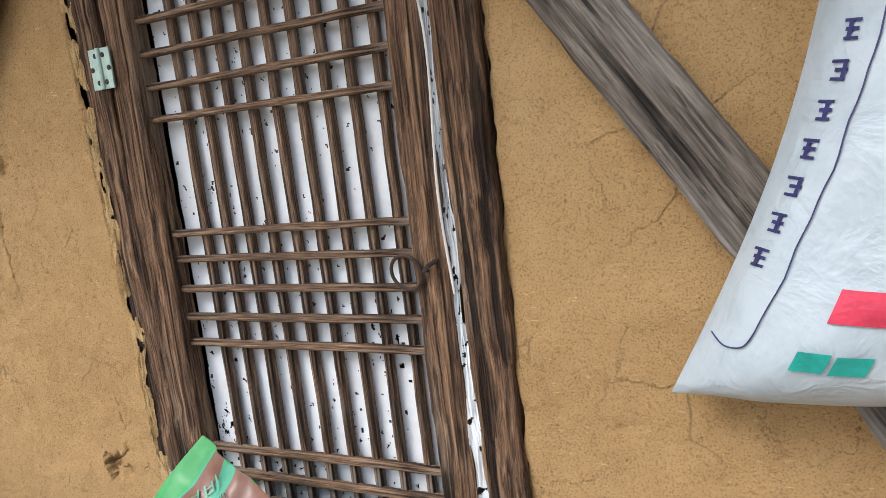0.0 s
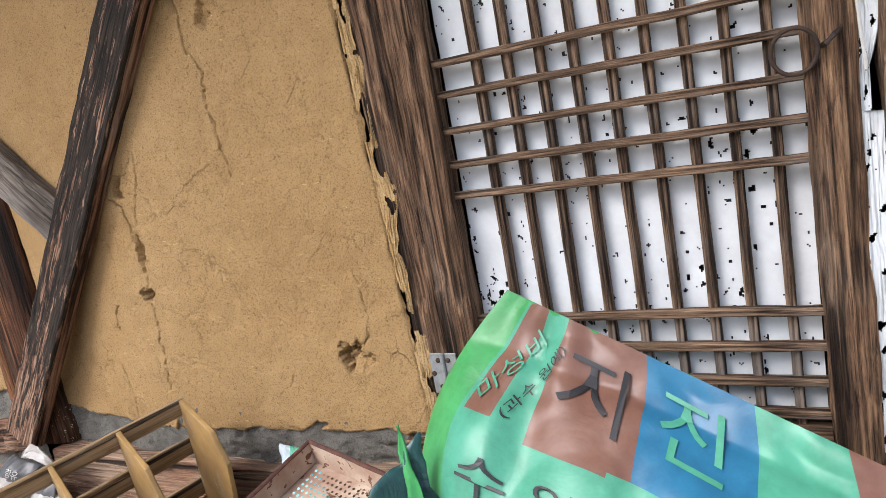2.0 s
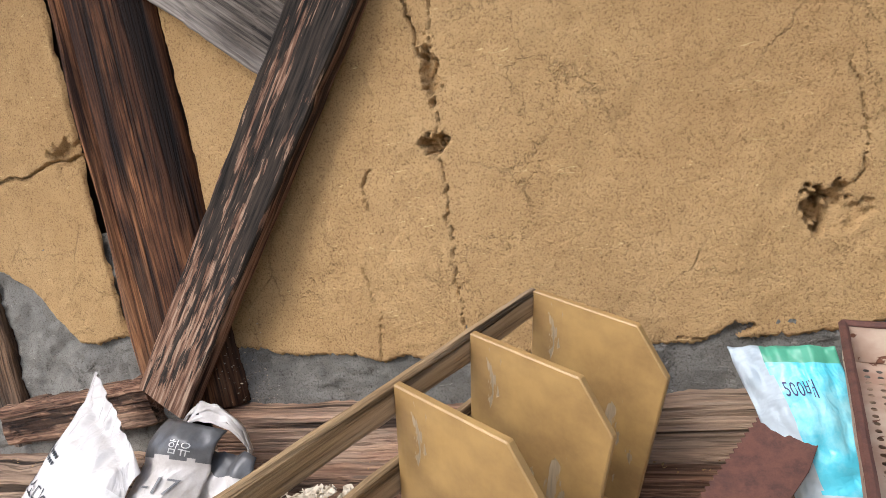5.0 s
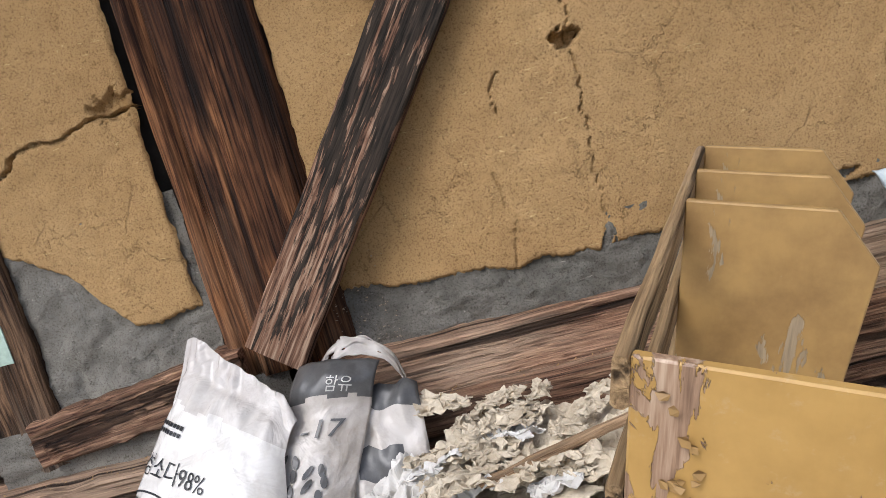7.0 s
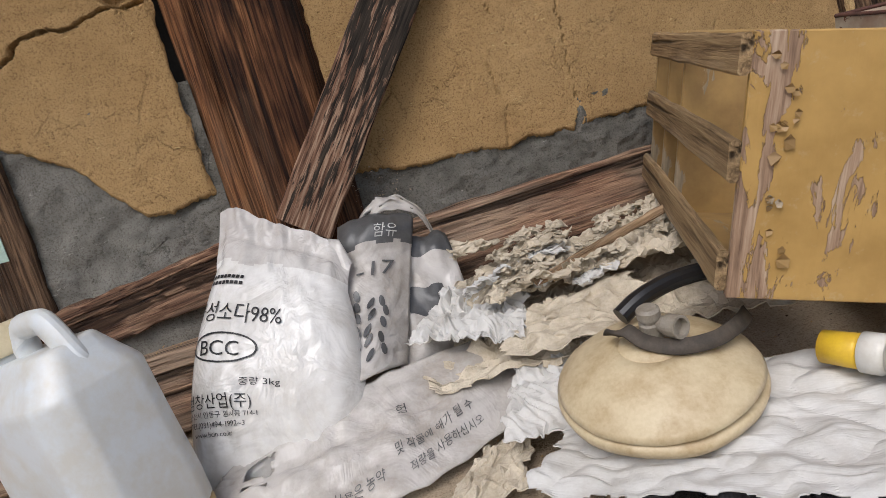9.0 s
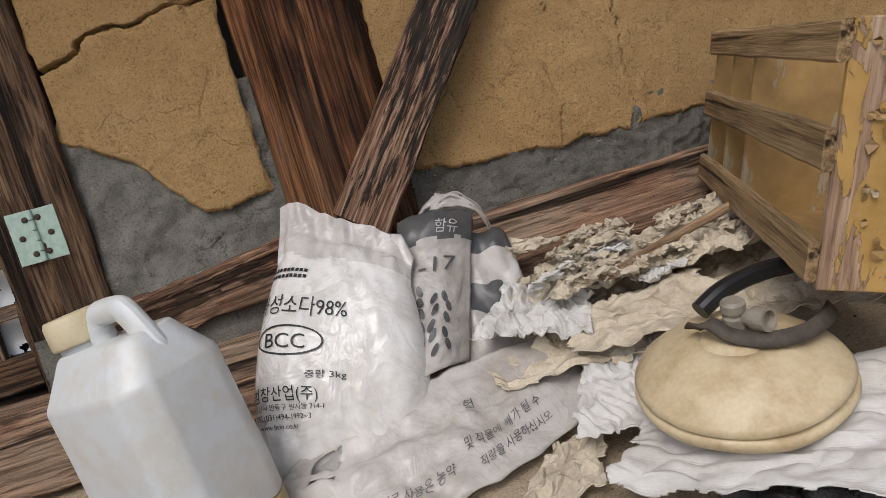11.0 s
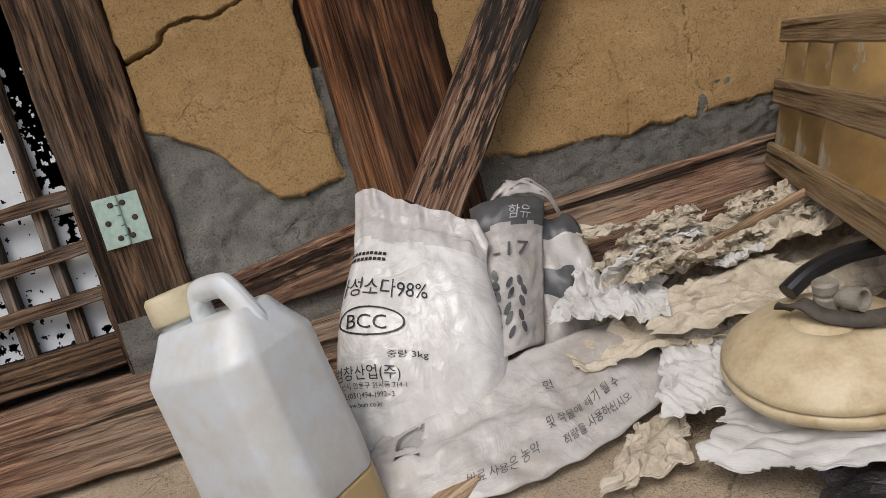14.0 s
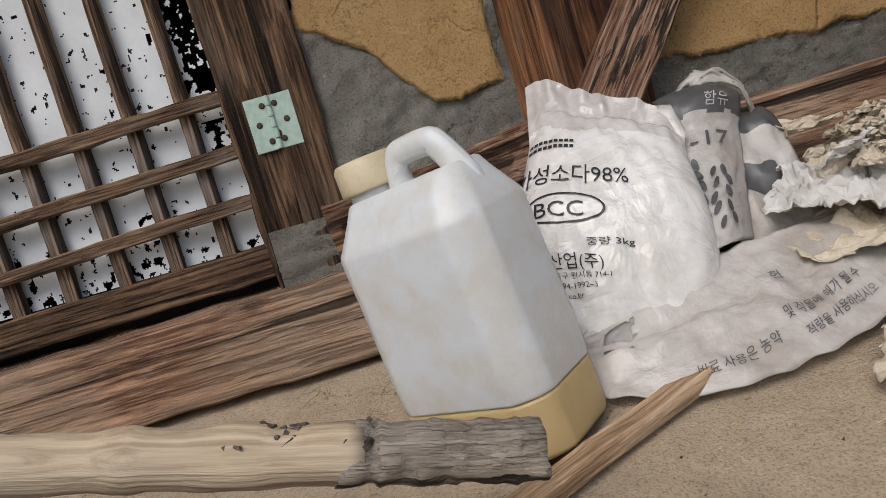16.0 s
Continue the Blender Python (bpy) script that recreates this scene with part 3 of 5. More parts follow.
tagged(smooth(part("mortar_fill", bm, CEMENT)), "grey mortar between the stacked sill beams", "wall", kind="structure")


# ---- doors ----
def hinge(at, mat, label, w=0.031, hh=0.078):
    x, y, z = at
    h = thing("hinge", at, label, "hinge", "door hinges")
    for s, nm in ((-1, "leaf"), (1, "leaf")):
        bm = bar_bm(w, hh, 0.003, 0.0003, 2, 0.0008)
        lf = part(nm, bm, mat, h, "", pose(x + s * (w / 2 + 0.003), y, z, 90, 0, 0))
        for k in range(3):
            sx = x + s * (0.009 + 0.011 * (k % 2))
            bmx = lathe_bm([(0.0045, 0), (0.0045, 0.001), (0.003, 0.0022), (0.0008, 0.0024)], 10)
            ob = part("screw", bmx, IRON, lf)
            ob.matrix_basis = lf.matrix_basis.inverted() @ h.matrix_basis.inverted() @ pose(sx, y - 0.0016, z + (k - 1) * hh * 0.33, 90, 0, 0)
    for k in range(5):
        bm = lathe_bm([(0.0038, -0.0072), (0.0042, -0.0066), (0.0042, 0.0066), (0.0038, 0.0072)], 12)
        part("knuckle", bm, mat, h, "", Matrix.Translation((x, y - 0.003, z + (k - 2) * hh * 0.2)))
    return h


def torn(u, v, x, z, density, edge):
    n = turb(x, z * 0.8, 3, 95) * 0.85 + 0.3 * nz(x, z, 5, 11)
    return n > density - edge


def paper_bm(x0, x1, z0, z1, y, density, edge_of, step=0.0035):
    nu, nv = int((x1 - x0) / step), int((z1 - z0) / step)

    def f(u, v):
        x, z = x0 + (x1 - x0) * u, z0 + (z1 - z0) * v
        return Vector((x, y + turb(x, z, 2, 12) * 0.0025, z))
    return sheet_bm(f, nu, nv, drop=lambda u, v: torn(u, v, x0 + (x1 - x0) * u, z0 + (z1 - z0) * v, density, edge_of(x0 + (x1 - x0) * u, z0 + (z1 - z0) * v)))


def door_a():
    d = thing("door_1", (0.5, 0.03, 0.32), "old paper-backed lattice door in weathered brown timber", "door", kind="structure")
    bar("stile", (0.233, 0.02, 0.34), (0.222, 0.02, 2.1), 0.062, 0.045, W_JAMB, d, seg=60, rough=0.004)
    bar("stile", (0.783, 0.02, 0.34), (0.770, 0.02, 2.1), 0.058, 0.045, W_JAMB, d, seg=60, rough=0.004)
    bar("bottom_rail", (0.26, 0.025, 0.365), (0.755, 0.025, 0.362), 0.05, 0.04, W_JAMB, d, seg=14)
    bar("top_rail", (0.25, 0.025, 2.07), (0.745, 0.025, 2.07), 0.05, 0.04, W_JAMB, d, seg=14)
    for z in (1.51, 1.452, 1.394, 1.335, 1.277, 1.220, 1.164, 0.962, 0.912, 0.858, 0.806, 0.757, 0.556, 0.506, 0.455, 0.408):
        bar("lattice_bar", (0.255, 0.022 + random.uniform(0, 0.002), z + random.uniform(-0.002, 0.002)), (0.757, 0.022, z - 0.004), 0.0115, 0.017, W_LAT, d, seg=16, rough=0.0016, bevel=0.0015)
    for k in range(9):
        x = 0.323 + 0.0487 * k
        bar("lattice_bar", (x + 0.006, 0.033, 0.385), (x - 0.004, 0.033, 2.06), 0.0135, 0.016, W_LAT, d, seg=30, rough=0.0016, bevel=0.0015)
    def edge(x, z):
        e = 0.0
        if x < 0.36 and z < 0.75:
            e += 0.3 * (0.36 - x) / 0.1 * (0.75 - z) / 0.25
        return e + 0.12 * max(0, 0.95 - z) * (0.7 if z < 0.95 else 0)
    part("window_paper", paper_bm(0.262, 0.752, 0.385, 1.62, 0.046, 0.56, edge, 0.0022), PAPER, d, "white paper speckled with small tears")
    part("window_paper", sheet_bm(lambda u, v: Vector((0.25 + 0.5 * u, 0.046, 1.62 + 0.46 * v)), 4, 4), PAPER, d)
    def strip(u, v):
        z = 0.36 + 1.2 * v
        w = 0.012 + 0.02 * max(0, turb(z, 0, 3, 6)) + (0.016 if z < 0.8 else 0)
        return Vector((0.806 + w * u, 0.002 + 0.006 * math.sin(u * 3) + turb(u, z, 2, 14) * 0.004, z))
    part("torn_paper_strip", sheet_bm(strip, 18, 600, drop=lambda u, v: turb(u * 0.04, v * 1.2, 4, 60) > 0.42), PAPER, d, "torn white paper strip along the latch side")
    ring = [(0.742 + 0.025 * math.cos(a), -0.012 - 0.006 * math.sin(a), 0.884 + 0.027 * math.sin(a)) for a in [2 * math.pi * k / 24 for k in range(25)]]
    hd = part("door_handle", tube_bm(ring, 0.0028), IRON, d, "dark wrought iron ring pull")
    part("staple", tube_bm([(0.772, 0.0, 0.885), (0.776, -0.02, 0.888), (0.782, -0.02, 0.894), (0.79, -0.002, 0.9)], 0.0035), IRON, hd)
    hd.children[0].matrix_basis = hd.matrix_basis.inverted() @ d.matrix_basis.inverted()
    cord = spline([(0.794, -0.006, 1.6), (0.80, -0.008, 1.35), (0.812, -0.006, 1.2), (0.806, -0.008, 1.0), (0.814, -0.006, 0.85)])
    part("cord", tube_bm(cord, 0.0022, 6), PULPWHITE, d)
    return d


door_a()
JB = tagged(bar("door_1_jamb", (0.184, 0.02, 0.31), (0.128, 0.02, 2.6), 0.058, 0.05, W_JAMB, seg=70, rough=0.006), "weathered timber door jamb smeared with mud", "door frame", kind="structure")
def smear(u, v):
    z = 0.36 + 1.2 * v
    return Vector((0.152 - 0.05 * v + 0.033 * u * (0.75 + 0.5 * turb(z, 0, 3, 7)), -0.0095 + 0.003 * turb(u, z, 2, 20) + 0.004 * (2 * u - 1) ** 2, z))
part("mud_smear", sheet_bm(smear, 22, 500, drop=lambda u, v: turb(u * 0.06, v * 1.2, 8, 18) > 0.12 + 0.5 * (v - 0.3) * (1 if v < 0.3 else 0.3)), MUD_PALE, JB)
tagged(bar("door_1_jamb", (0.866, 0.015, 0.31), (0.848, 0.015, 2.6), 0.066, 0.06, W_JAMB, seg=70, rough=0.007), "knotty reddish brown timber door jamb", "door frame", kind="structure")
tagged(bar("door_1_sill", (0.10, 0.02, 0.315), (0.91, 0.02, 0.315), 0.06, 0.06, W_JAMB, seg=20, rough=0.004), "weathered timber door sill", "door frame", kind="structure")
hinge((0.2, -0.009, 0.472), STEEL, "dull grey steel butt hinge screwed to door stile", 0.021, 0.070)
hinge((0.187, -0.009, 1.262), MINT, "mint painted steel butt hinge on upper stile", 0.022, 0.070)


def door_b():
    d = thing("door_2", (-1.7, 0.03, 0.22), "weathered lattice door with badly torn white paper", "door", kind="structure")
    bar("stile", (-1.408, 0.02, 0.205), (-1.412, 0.02, 2.1), 0.066, 0.045, W_JAMB, d, seg=60, rough=0.004)
    bar("stile", (-1.985, 0.02, 0.205), (-1.985, 0.02, 2.1), 0.066, 0.045, W_JAMB, d, seg=40, rough=0.004)
    bar("bottom_rail", (-1.955, 0.02, 0.247), (-1.44, 0.02, 0.25), 0.05, 0.042, W_JAMB, d, seg=20, rough=0.003)
    bar("top_rail", (-1.955, 0.02, 2.07), (-1.44, 0.02, 2.07), 0.05, 0.042, W_JAMB, d, seg=12)
    for z in (0.335, 0.410, 0.490, 0.80, 0.88, 0.96, 1.04, 1.4, 1.48, 1.56):
        bar("lattice_bar", (-1.955, 0.018, z - 0.008), (-1.438, 0.018, z + 0.008), 0.021, 0.017, W_LAT, d, seg=20, rough=0.003, bevel=0.002)
    for k in range(6):
        x = -1.50 - 0.079 * k
        bar("lattice_bar", (x, 0.033, 0.27), (x, 0.033, 2.06), 0.021, 0.016, W_LAT, d, seg=30, rough=0.002, bevel=0.002)
    def edge(x, z):
        e = 0.12
        if z > 0.40:
            e += 0.9 * math.exp(-((x + 1.465) / 0.03) ** 2) * (1 if z > 0.52 else 0.7 if z > 0.43 and z < 0.475 else 0.1)
        return e + 0.25 * math.exp(-((z - 0.28) / 0.02) ** 2)
    part("window_paper", paper_bm(-1.95, -1.442, 0.275, 1.2, 0.046, 0.56, edge, 0.0022), PAPER, d, "white paper with black holes and flaking edges")
    part("window_paper", sheet_bm(lambda u, v: Vector((-1.95 + 0.51 * u, 0.046, 1.2 + 0.86 * v)), 4, 4), PAPER, d)


door_b()
tagged(bar("door_2_jamb", (-1.342, 0.015, 0.215), (-1.345, 0.015, 2.6), 0.066, 0.05, W_JAMB, seg=70, rough=0.005), "dark grained timber door jamb", "door frame", kind="structure")
tagged(bar("door_2_jamb", (-2.045, 0.015, 0.215), (-2.045, 0.015, 2.6), 0.06, 0.05, W_JAMB, seg=40, rough=0.005), "dark grained timber door jamb", "door frame", kind="structure")
hinge((-1.376, -0.009, 0.440), MINT, "mint painted steel butt hinge on dark stile")
tagged(bar("door_head", (-3.2, 0.04, 2.2), (3.2, 0.04, 2.2), 0.2, 0.1, W_JAMB, seg=60), "long weathered timber lintel above the doors", "beam", kind="structure")

# ---- leaning timber ----
pl = thing("leaning_plank", (-0.925, -0.10, 0.30), "blackened rough plank leaning against the mud wall", "plank")
A, B = Vector((-0.922, -0.072, 0.325)), Vector((0.095, -0.045, 1.64))
bar("face_board", A, B, 0.087, 0.012, W_PLANK, pl, seg=60, rough=0.003)
off = Vector((0.0, 0.019, 0))
bar("board_body", A + off, B + off, 0.089, 0.026, W_SIDE, pl, seg=60, rough=0.002)
tagged(bar("timber_brace", (-1.06, -0.033, 1.205), (-0.60, -0.033, 0.795), 0.098, 0.03, W_GREY, seg=40, rough=0.004), "grey weathered diagonal brace board fixed across the post", "brace")
tagged(bar("timber_brace", (0.84, -0.022, 1.50), (1.62, -0.022, 0.335), 0.088, 0.04, W_GREY, seg=50, rough=0.004), "grey brown diagonal brace board against the wall", "brace")

# ---- milky jug ----
def jug():
    j = thing("plastic_jug", (-1.2, -0.36, floor_z(-0.36)), "milky white plastic jug holding a little yellowish liquid", "jug")
    ux, uy = Vector((0.72, -0.694, 0)), Vector((0.694, 0.72, 0))
    base = Vector((-1.210, -0.337, floor_z(-0.36) - 0.004))
    M = Matrix((ux, uy, Vector((0, 0, 1)))).transposed().to_4x4()
    M = pose(0, 0, 0, 0, -6.5, 0) @ M
    M.translation = base + Vector((0.016, 0, 0.004))
    hx, hy = 0.094, 0.066

    def section(z, sx, sy, cut):
        pts = []
        for cx, cy in ((1, 1), (-1, 1), (-1, -1), (1, -1)):
            a, b = (cx * sx, cy * (sy - cut)), (cx * (sx - cut), cy * sy)
            pair = (a, b) if cx * cy > 0 else (b, a)
            for t in (0, 0.33, 0.67, 1):
                x, y = pair[0][0] + (pair[1][0] - pair[0][0]) * t, pair[0][1] + (pair[1][1] - pair[0][1]) * t
                o = 1 + 0.05 * math.sin(t * math.pi)
                pts.append((x * o, y * o, z))
        return pts

    def body(levels, cap_lo, cap_hi):
        bm = bmesh.new()
        rings = [[bm.verts.new(p) for p in section(*lv)] for lv in levels]
        n = len(rings[0])
        for a, b in zip(rings, rings[1:]):
            for k in range(n):
                bm.faces.new((a[k], a[(k + 1) % n], b[(k + 1) % n], b[k]))
        bm.faces.new(rings[0][::-1])
        bm.faces.new(rings[-1])
        return bm
    part("foot", body([(0, hx - 0.008, hy - 0.008, 0.03), (0.006, hx - 0.001, hy - 0.001, 0.03), (0.062, hx, hy, 0.03)], 1, 1), HDPE_TINT, j, "tinted by the yellow liquid inside", M)
    part("body", body([(0.062, hx, hy, 0.03), (0.10, hx + 0.001, hy + 0.001, 0.03), (0.18, hx, hy, 0.03), (0.236, hx, hy, 0.03), (0.24, hx - 0.001, hy - 0.002, 0.03), (0.268, hx - 0.012, hy - 0.02, 0.026), (0.284, hx - 0.02, hy - 0.032, 0.018)], 1, 1), HDPE, j, "", M)
    part("neck", lathe_bm([(0.027, 0), (0.027, 0.018), (0.025, 0.02)], 24), HDPE, j, "", M @ Matrix.Translation((-0.048, -0.002, 0.276)))
    cap = lathe_bm([(0.033, 0), (0.034, 0.003), (0.033, 0.028), (0.030, 0.033), (0.012, 0.0335)], 48)
    for v in cap.verts:
        r = math.hypot(v.co.x, v.co.y)
        if r > 0.031 and round(math.atan2(v.co.y, v.co.x) / (2 * math.pi) * 48) % 2:
            v.co.x *= 0.972
            v.co.y *= 0.972
    part("cap", cap, CREAM, j, "ribbed cream screw cap", M @ Matrix.Translation((-0.048, -0.002, 0.291)))
    h = spline([(-0.010, -0.002, 0.270), (-0.009, -0.002, 0.296), (-0.003, -0.002, 0.310), (0.008, -0.002, 0.313), (0.038, -0.002, 0.312), (0.050, -0.002, 0.305), (0.070, -0.002, 0.268), (0.072, -0.002, 0.255)], 5)
    hb = tube_bm(h, 0.0115, 14, 1.2)
    part("handle", hb, HDPE, j, "", M)
    for o in j.children:
        smooth(o)
        if o.name.startswith(("body", "foot", "handle")):
            md = o.modifiers.new("round", "BEVEL")
            md.width, md.segments, md.limit_method, md.angle_limit = 0.004, 3, "ANGLE", radians(25)
    return j


jug()


# ---- bag of soda flakes ----
def soda_bag():
    b = thing("powder_bag", (-1.0, -0.22, floor_z(-0.22)), "white printed 3kg plastic bag of soda flakes slumped against wall", "bag")
    tl, tr = Vector((-1.028, -0.080, 0.372)), Vector((-0.872, -0.185, 0.312))
    bl, br = Vector((-1.140, -0.285, 0.062)), Vector((-0.955, -0.300, 0.022))
    nrm = (tr - bl).cross(tl - br).normalized()
    if nrm.y > 0:
        nrm = -nrm

    def front(u, v, lift=0.0):
        p = (bl * (1 - u) + br * u) * (1 - v) + (tl * (1 - u) + tr * u) * v
        e = max(0.0, 1 - (2 * u - 1) ** 4)
        full = max(0.0, math.sin(math.pi * min(1, v * 1.12)) ** 0.6 if v * 1.12 < 1 else 0.0)
        side = (tr - tl).normalized()
        p += side * (0.022 * math.sin(math.pi * min(1, v * 1.3)) * (2 * u - 1))
        bulge = 0.052 * e ** 0.7 * full + 0.004
        wr = turb(u * 2, v * 3, 3, 3) * 0.005 * e + 0.004 * abs(nz(u * 9 + v * 3, v * 5, 2)) * e + (0.006 * nz(u * 14, v * 8, 6) if v > 0.78 else 0)
        return p + nrm * (bulge + wr + lift) + Vector((0, 0, 0.02 * math.exp(-((u - 0.16) / 0.17) ** 2) * v ** 8 - 0.045 * u ** 6 * v ** 6 + (0.005 * nz(u * 9, 3) if v > 0.97 else 0)))

    def back(u, v):
        p = front(u, v)
        q = (bl * (1 - u) + br * u) * (1 - v) + (tl * (1 - u) + tr * u) * v
        return q - nrm * (0.035 * math.sin(math.pi * v) * (1 - (2 * u - 1) ** 4)) if 0 < u < 1 and 0 < v < 1 else p
    smooth(part("front_film", sheet_bm(front, 60, 80, pick=lambda u, v: 1 if v > 0.80 + 0.03 * nz(u * 5, 1) else 0), [BAGWHITE, BAGTOP], b))
    smooth(part("back_film", sheet_bm(back, 24, 30), BAGTOP, b))
    W, Hh = 0.19, 0.36

    def put(x, y):
        return front(max(0.0, x / W), y / Hh, 0.0016)
    writing("print_line", "가성소다98%", b, INK, put, 0.030, (-0.006, 0.205), 0.118, -2)
    writing("print_word", "BCC", b, INK, put, 0.026, (0.018, 0.158), 0.048, -1)
    bm = bmesh.new()
    ring = []
    for k in range(40):
        a = 2 * math.pi * k / 40
        ring.append((bm.verts.new(put(0.046 + 0.041 * math.cos(a), 0.1675 + 0.0195 * math.sin(a))), bm.verts.new(put(0.046 + 0.0385 * math.cos(a), 0.1675 + 0.0172 * math.sin(a)))))
    for k in range(40):
        bm.faces.new((ring[k][0], ring[(k + 1) % 40][0], ring[(k + 1) % 40][1], ring[k][1]))
    part("print_oval", bm, INK, b)
    writing("print_line", "중량 3kg", b, INK, put, 0.011, (0.066, 0.122), 0.044, 0)
    writing("print_line", "범창산업(주)", b, INK, put, 0.019, (0.002, 0.094), 0.078, 2)
    writing("print_line", "안산시 안동구 원시동 714-1", b, INK, put, 0.008, (0.004, 0.083), 0.082, 2)
    writing("print_line", "TEL(031)494-1992~3", b, INK, put, 0.009, (0.006, 0.072), 0.066, 2)
    writing("print_line", "www.bcin.co.kr", b, INK, put, 0.008, (0.012, 0.062), 0.046, 2)
    for k in range(2):
        bm = bmesh.new()
        x0, y0 = 0.004, 0.262 - 0.009 * k
        for i in range(9):
            a = x0 + i * 0.0062
            bm.faces.new([bm.verts.new(put(a + dx, y0 + dy)) for dx, dy in ((0, 0), (0.0045, 0), (0.0045, 0.005), (0, 0.005))])
        part("print_bars", bm, INK, b)


soda_bag()


# ---- torn clear feed bag with dark print ----
def feed_bag():
    f = thing("torn_plastic_sack", (-0.9, -0.28, floor_z(-0.28)), "torn dusty clear plastic sack with grey print on ledge", "sack")
    top_l, top_r = Vector((-0.875, -0.115, 0.315)), Vector((-0.765, -0.125, 0.300))
    mid_l, mid_r = Vector((-0.955, -0.285, 0.125)), Vector((-0.845, -0.235, 0.12))

    def column(u, v, lift=0.0):
        p = (mid_l * (1 - u) + mid_r * u) * (1 - v) + (top_l * (1 - u) + top_r * u) * v
        return p + Vector((0.15, -0.8, 0.55)) * (0.022 * math.sin(math.pi * u) + lift + 0.005 * turb(u * 2, v * 4, 3, 2) + (0.014 * math.sin(math.pi * min(1, (v - 0.75) * 4)) if v > 0.75 else 0))
    smooth(part("upright_fold", sheet_bm(column, 30, 50, 0.002, pick=lambda u, v: 1 if v > 0.79 + 0.03 * nz(u * 4, 2) else 0), [CLEAR, INKGREY], f))
    W, Hh = 0.115, 0.25
    def put(x, y):
        return column(x / W, y / Hh, 0.0028)
    writing("print_line", "-17", f, INKGREY, put, 0.034, (0.030, 0.148), 0.056, -4)
    writing("print_line", "함유", f, INKWHITE, put, 0.022, (0.052, 0.205), 0.036, -4)
    for k in range(22):
        bm = bmesh.new()
        sx, sy = 0.012 + 0.060 * (k % 4) / 3 + random.uniform(-0.004, 0.004), 0.03 + 0.095 * (k // 4) / 5 + random.uniform(-0.004, 0.004)
        ang = radians(60 + 50 * (k % 2))
        ring = []
        for i in range(10):
            a = 2 * math.pi * i / 10
            x, y = 0.0095 * math.cos(a), 0.0042 * math.sin(a)
            ring.append(bm.verts.new(put(min(0.112, sx + x * math.cos(ang) - y * math.sin(ang)), sy + x * math.sin(ang) + y * math.cos(ang))))
        bm.faces.new(ring)
        part("printed_leaf", bm, INKGREY, f)

    def loop(u, v):
        a = math.pi * (0.05 + 1.0 * u)
        return Vector((-0.80 + 0.062 * math.cos(a) + 0.006 * nz(u * 6, v, 2), -0.115 - 0.03 * v * math.sin(a * 0.5) - 0.01 * nz(v * 4, u * 5), 0.255 + 0.085 * math.sin(a) + 0.006 * nz(u * 11, v * 2, 3) - 0.02 * v))
    smooth(part("torn_handle", sheet_bm(loop, 40, 12, 0.0015, drop=lambda u, v: turb(u * 3, v, 5, 3) > 0.55), CLEAR, f))

    def inner(u, v):
        return Vector((-0.855 + 0.13 * u, -0.13 - 0.11 * (1 - v) + 0.012 * turb(u * 2, v * 2, 4, 2), 0.10 + 0.19 * v - 0.03 * u + 0.012 * nz(u * 5, v * 5)))
    smooth(part("inner_fold", sheet_bm(inner, 24, 24, 0.0015, pick=lambda u, v: 1 if (0.3 < u < 0.75 and 0.42 < v < 0.62) or v > 0.86 else 0), [CLEAR, INKGREY], f))
    q = [Vector((-1.13, -0.335, 0.045)), Vector((-1.02, -0.40, 0.022)), Vector((-0.705, -0.33, 0.05)), Vector((-0.90, -0.22, 0.14))]

    def skirt(u, v, lift=0.0):
        lo = q[0] * (1 - u) ** 2 + 2 * u * (1 - u) * Vector((-0.98, -0.475, 0.0)) + q[2] * u * u
        hi = Vector((-1.10, -0.30, 0.085)) * (1 - u) + Vector((-0.735, -0.245, 0.125)) * u + Vector((0, 0, 0.018 * math.sin(math.pi * u)))
        p = lo * (1 - v) + hi * v
        p.z += 0.006 * math.sin(math.pi * v) + 0.012 * turb(u * 3, v * 2, 1, 2) * math.sin(math.pi * v) + 0.007 * abs(nz(u * 9 + v * 5, v * 3, 4)) + lift
        p.z = max(p.z, floor_z(p.y) + 0.003 + lift)
        return p
    smooth(part("spread_skirt", sheet_bm(skirt, 80, 36, 0.002, drop=lambda u, v: (0.1 < u < 0.2 and 0.45 < v < 0.8 and turb(u * 9, v * 4, 2, 2) > -0.1)), CLEAR, f))
    def put2(x, y):
        return skirt(x / 0.5, y / 0.16, 0.0035)
    writing("print_line", "및 작물에 해가 될 수", f, INKGREY, put2, 0.015, (0.30, 0.040), 0.12, 4)
    writing("print_line", "비료 사용은 농약", f, INKGREY, put2, 0.014, (0.17, 0.016), 0.11, 2)
    writing("print_line", "적량을 사용하십시오", f, INKGREY, put2, 0.014, (0.315, 0.018), 0.11, 4)
    writing("print_line", "험", f, INKGREY, put2, 0.018, (0.31, 0.085), 0.016, 4)


feed_bag()


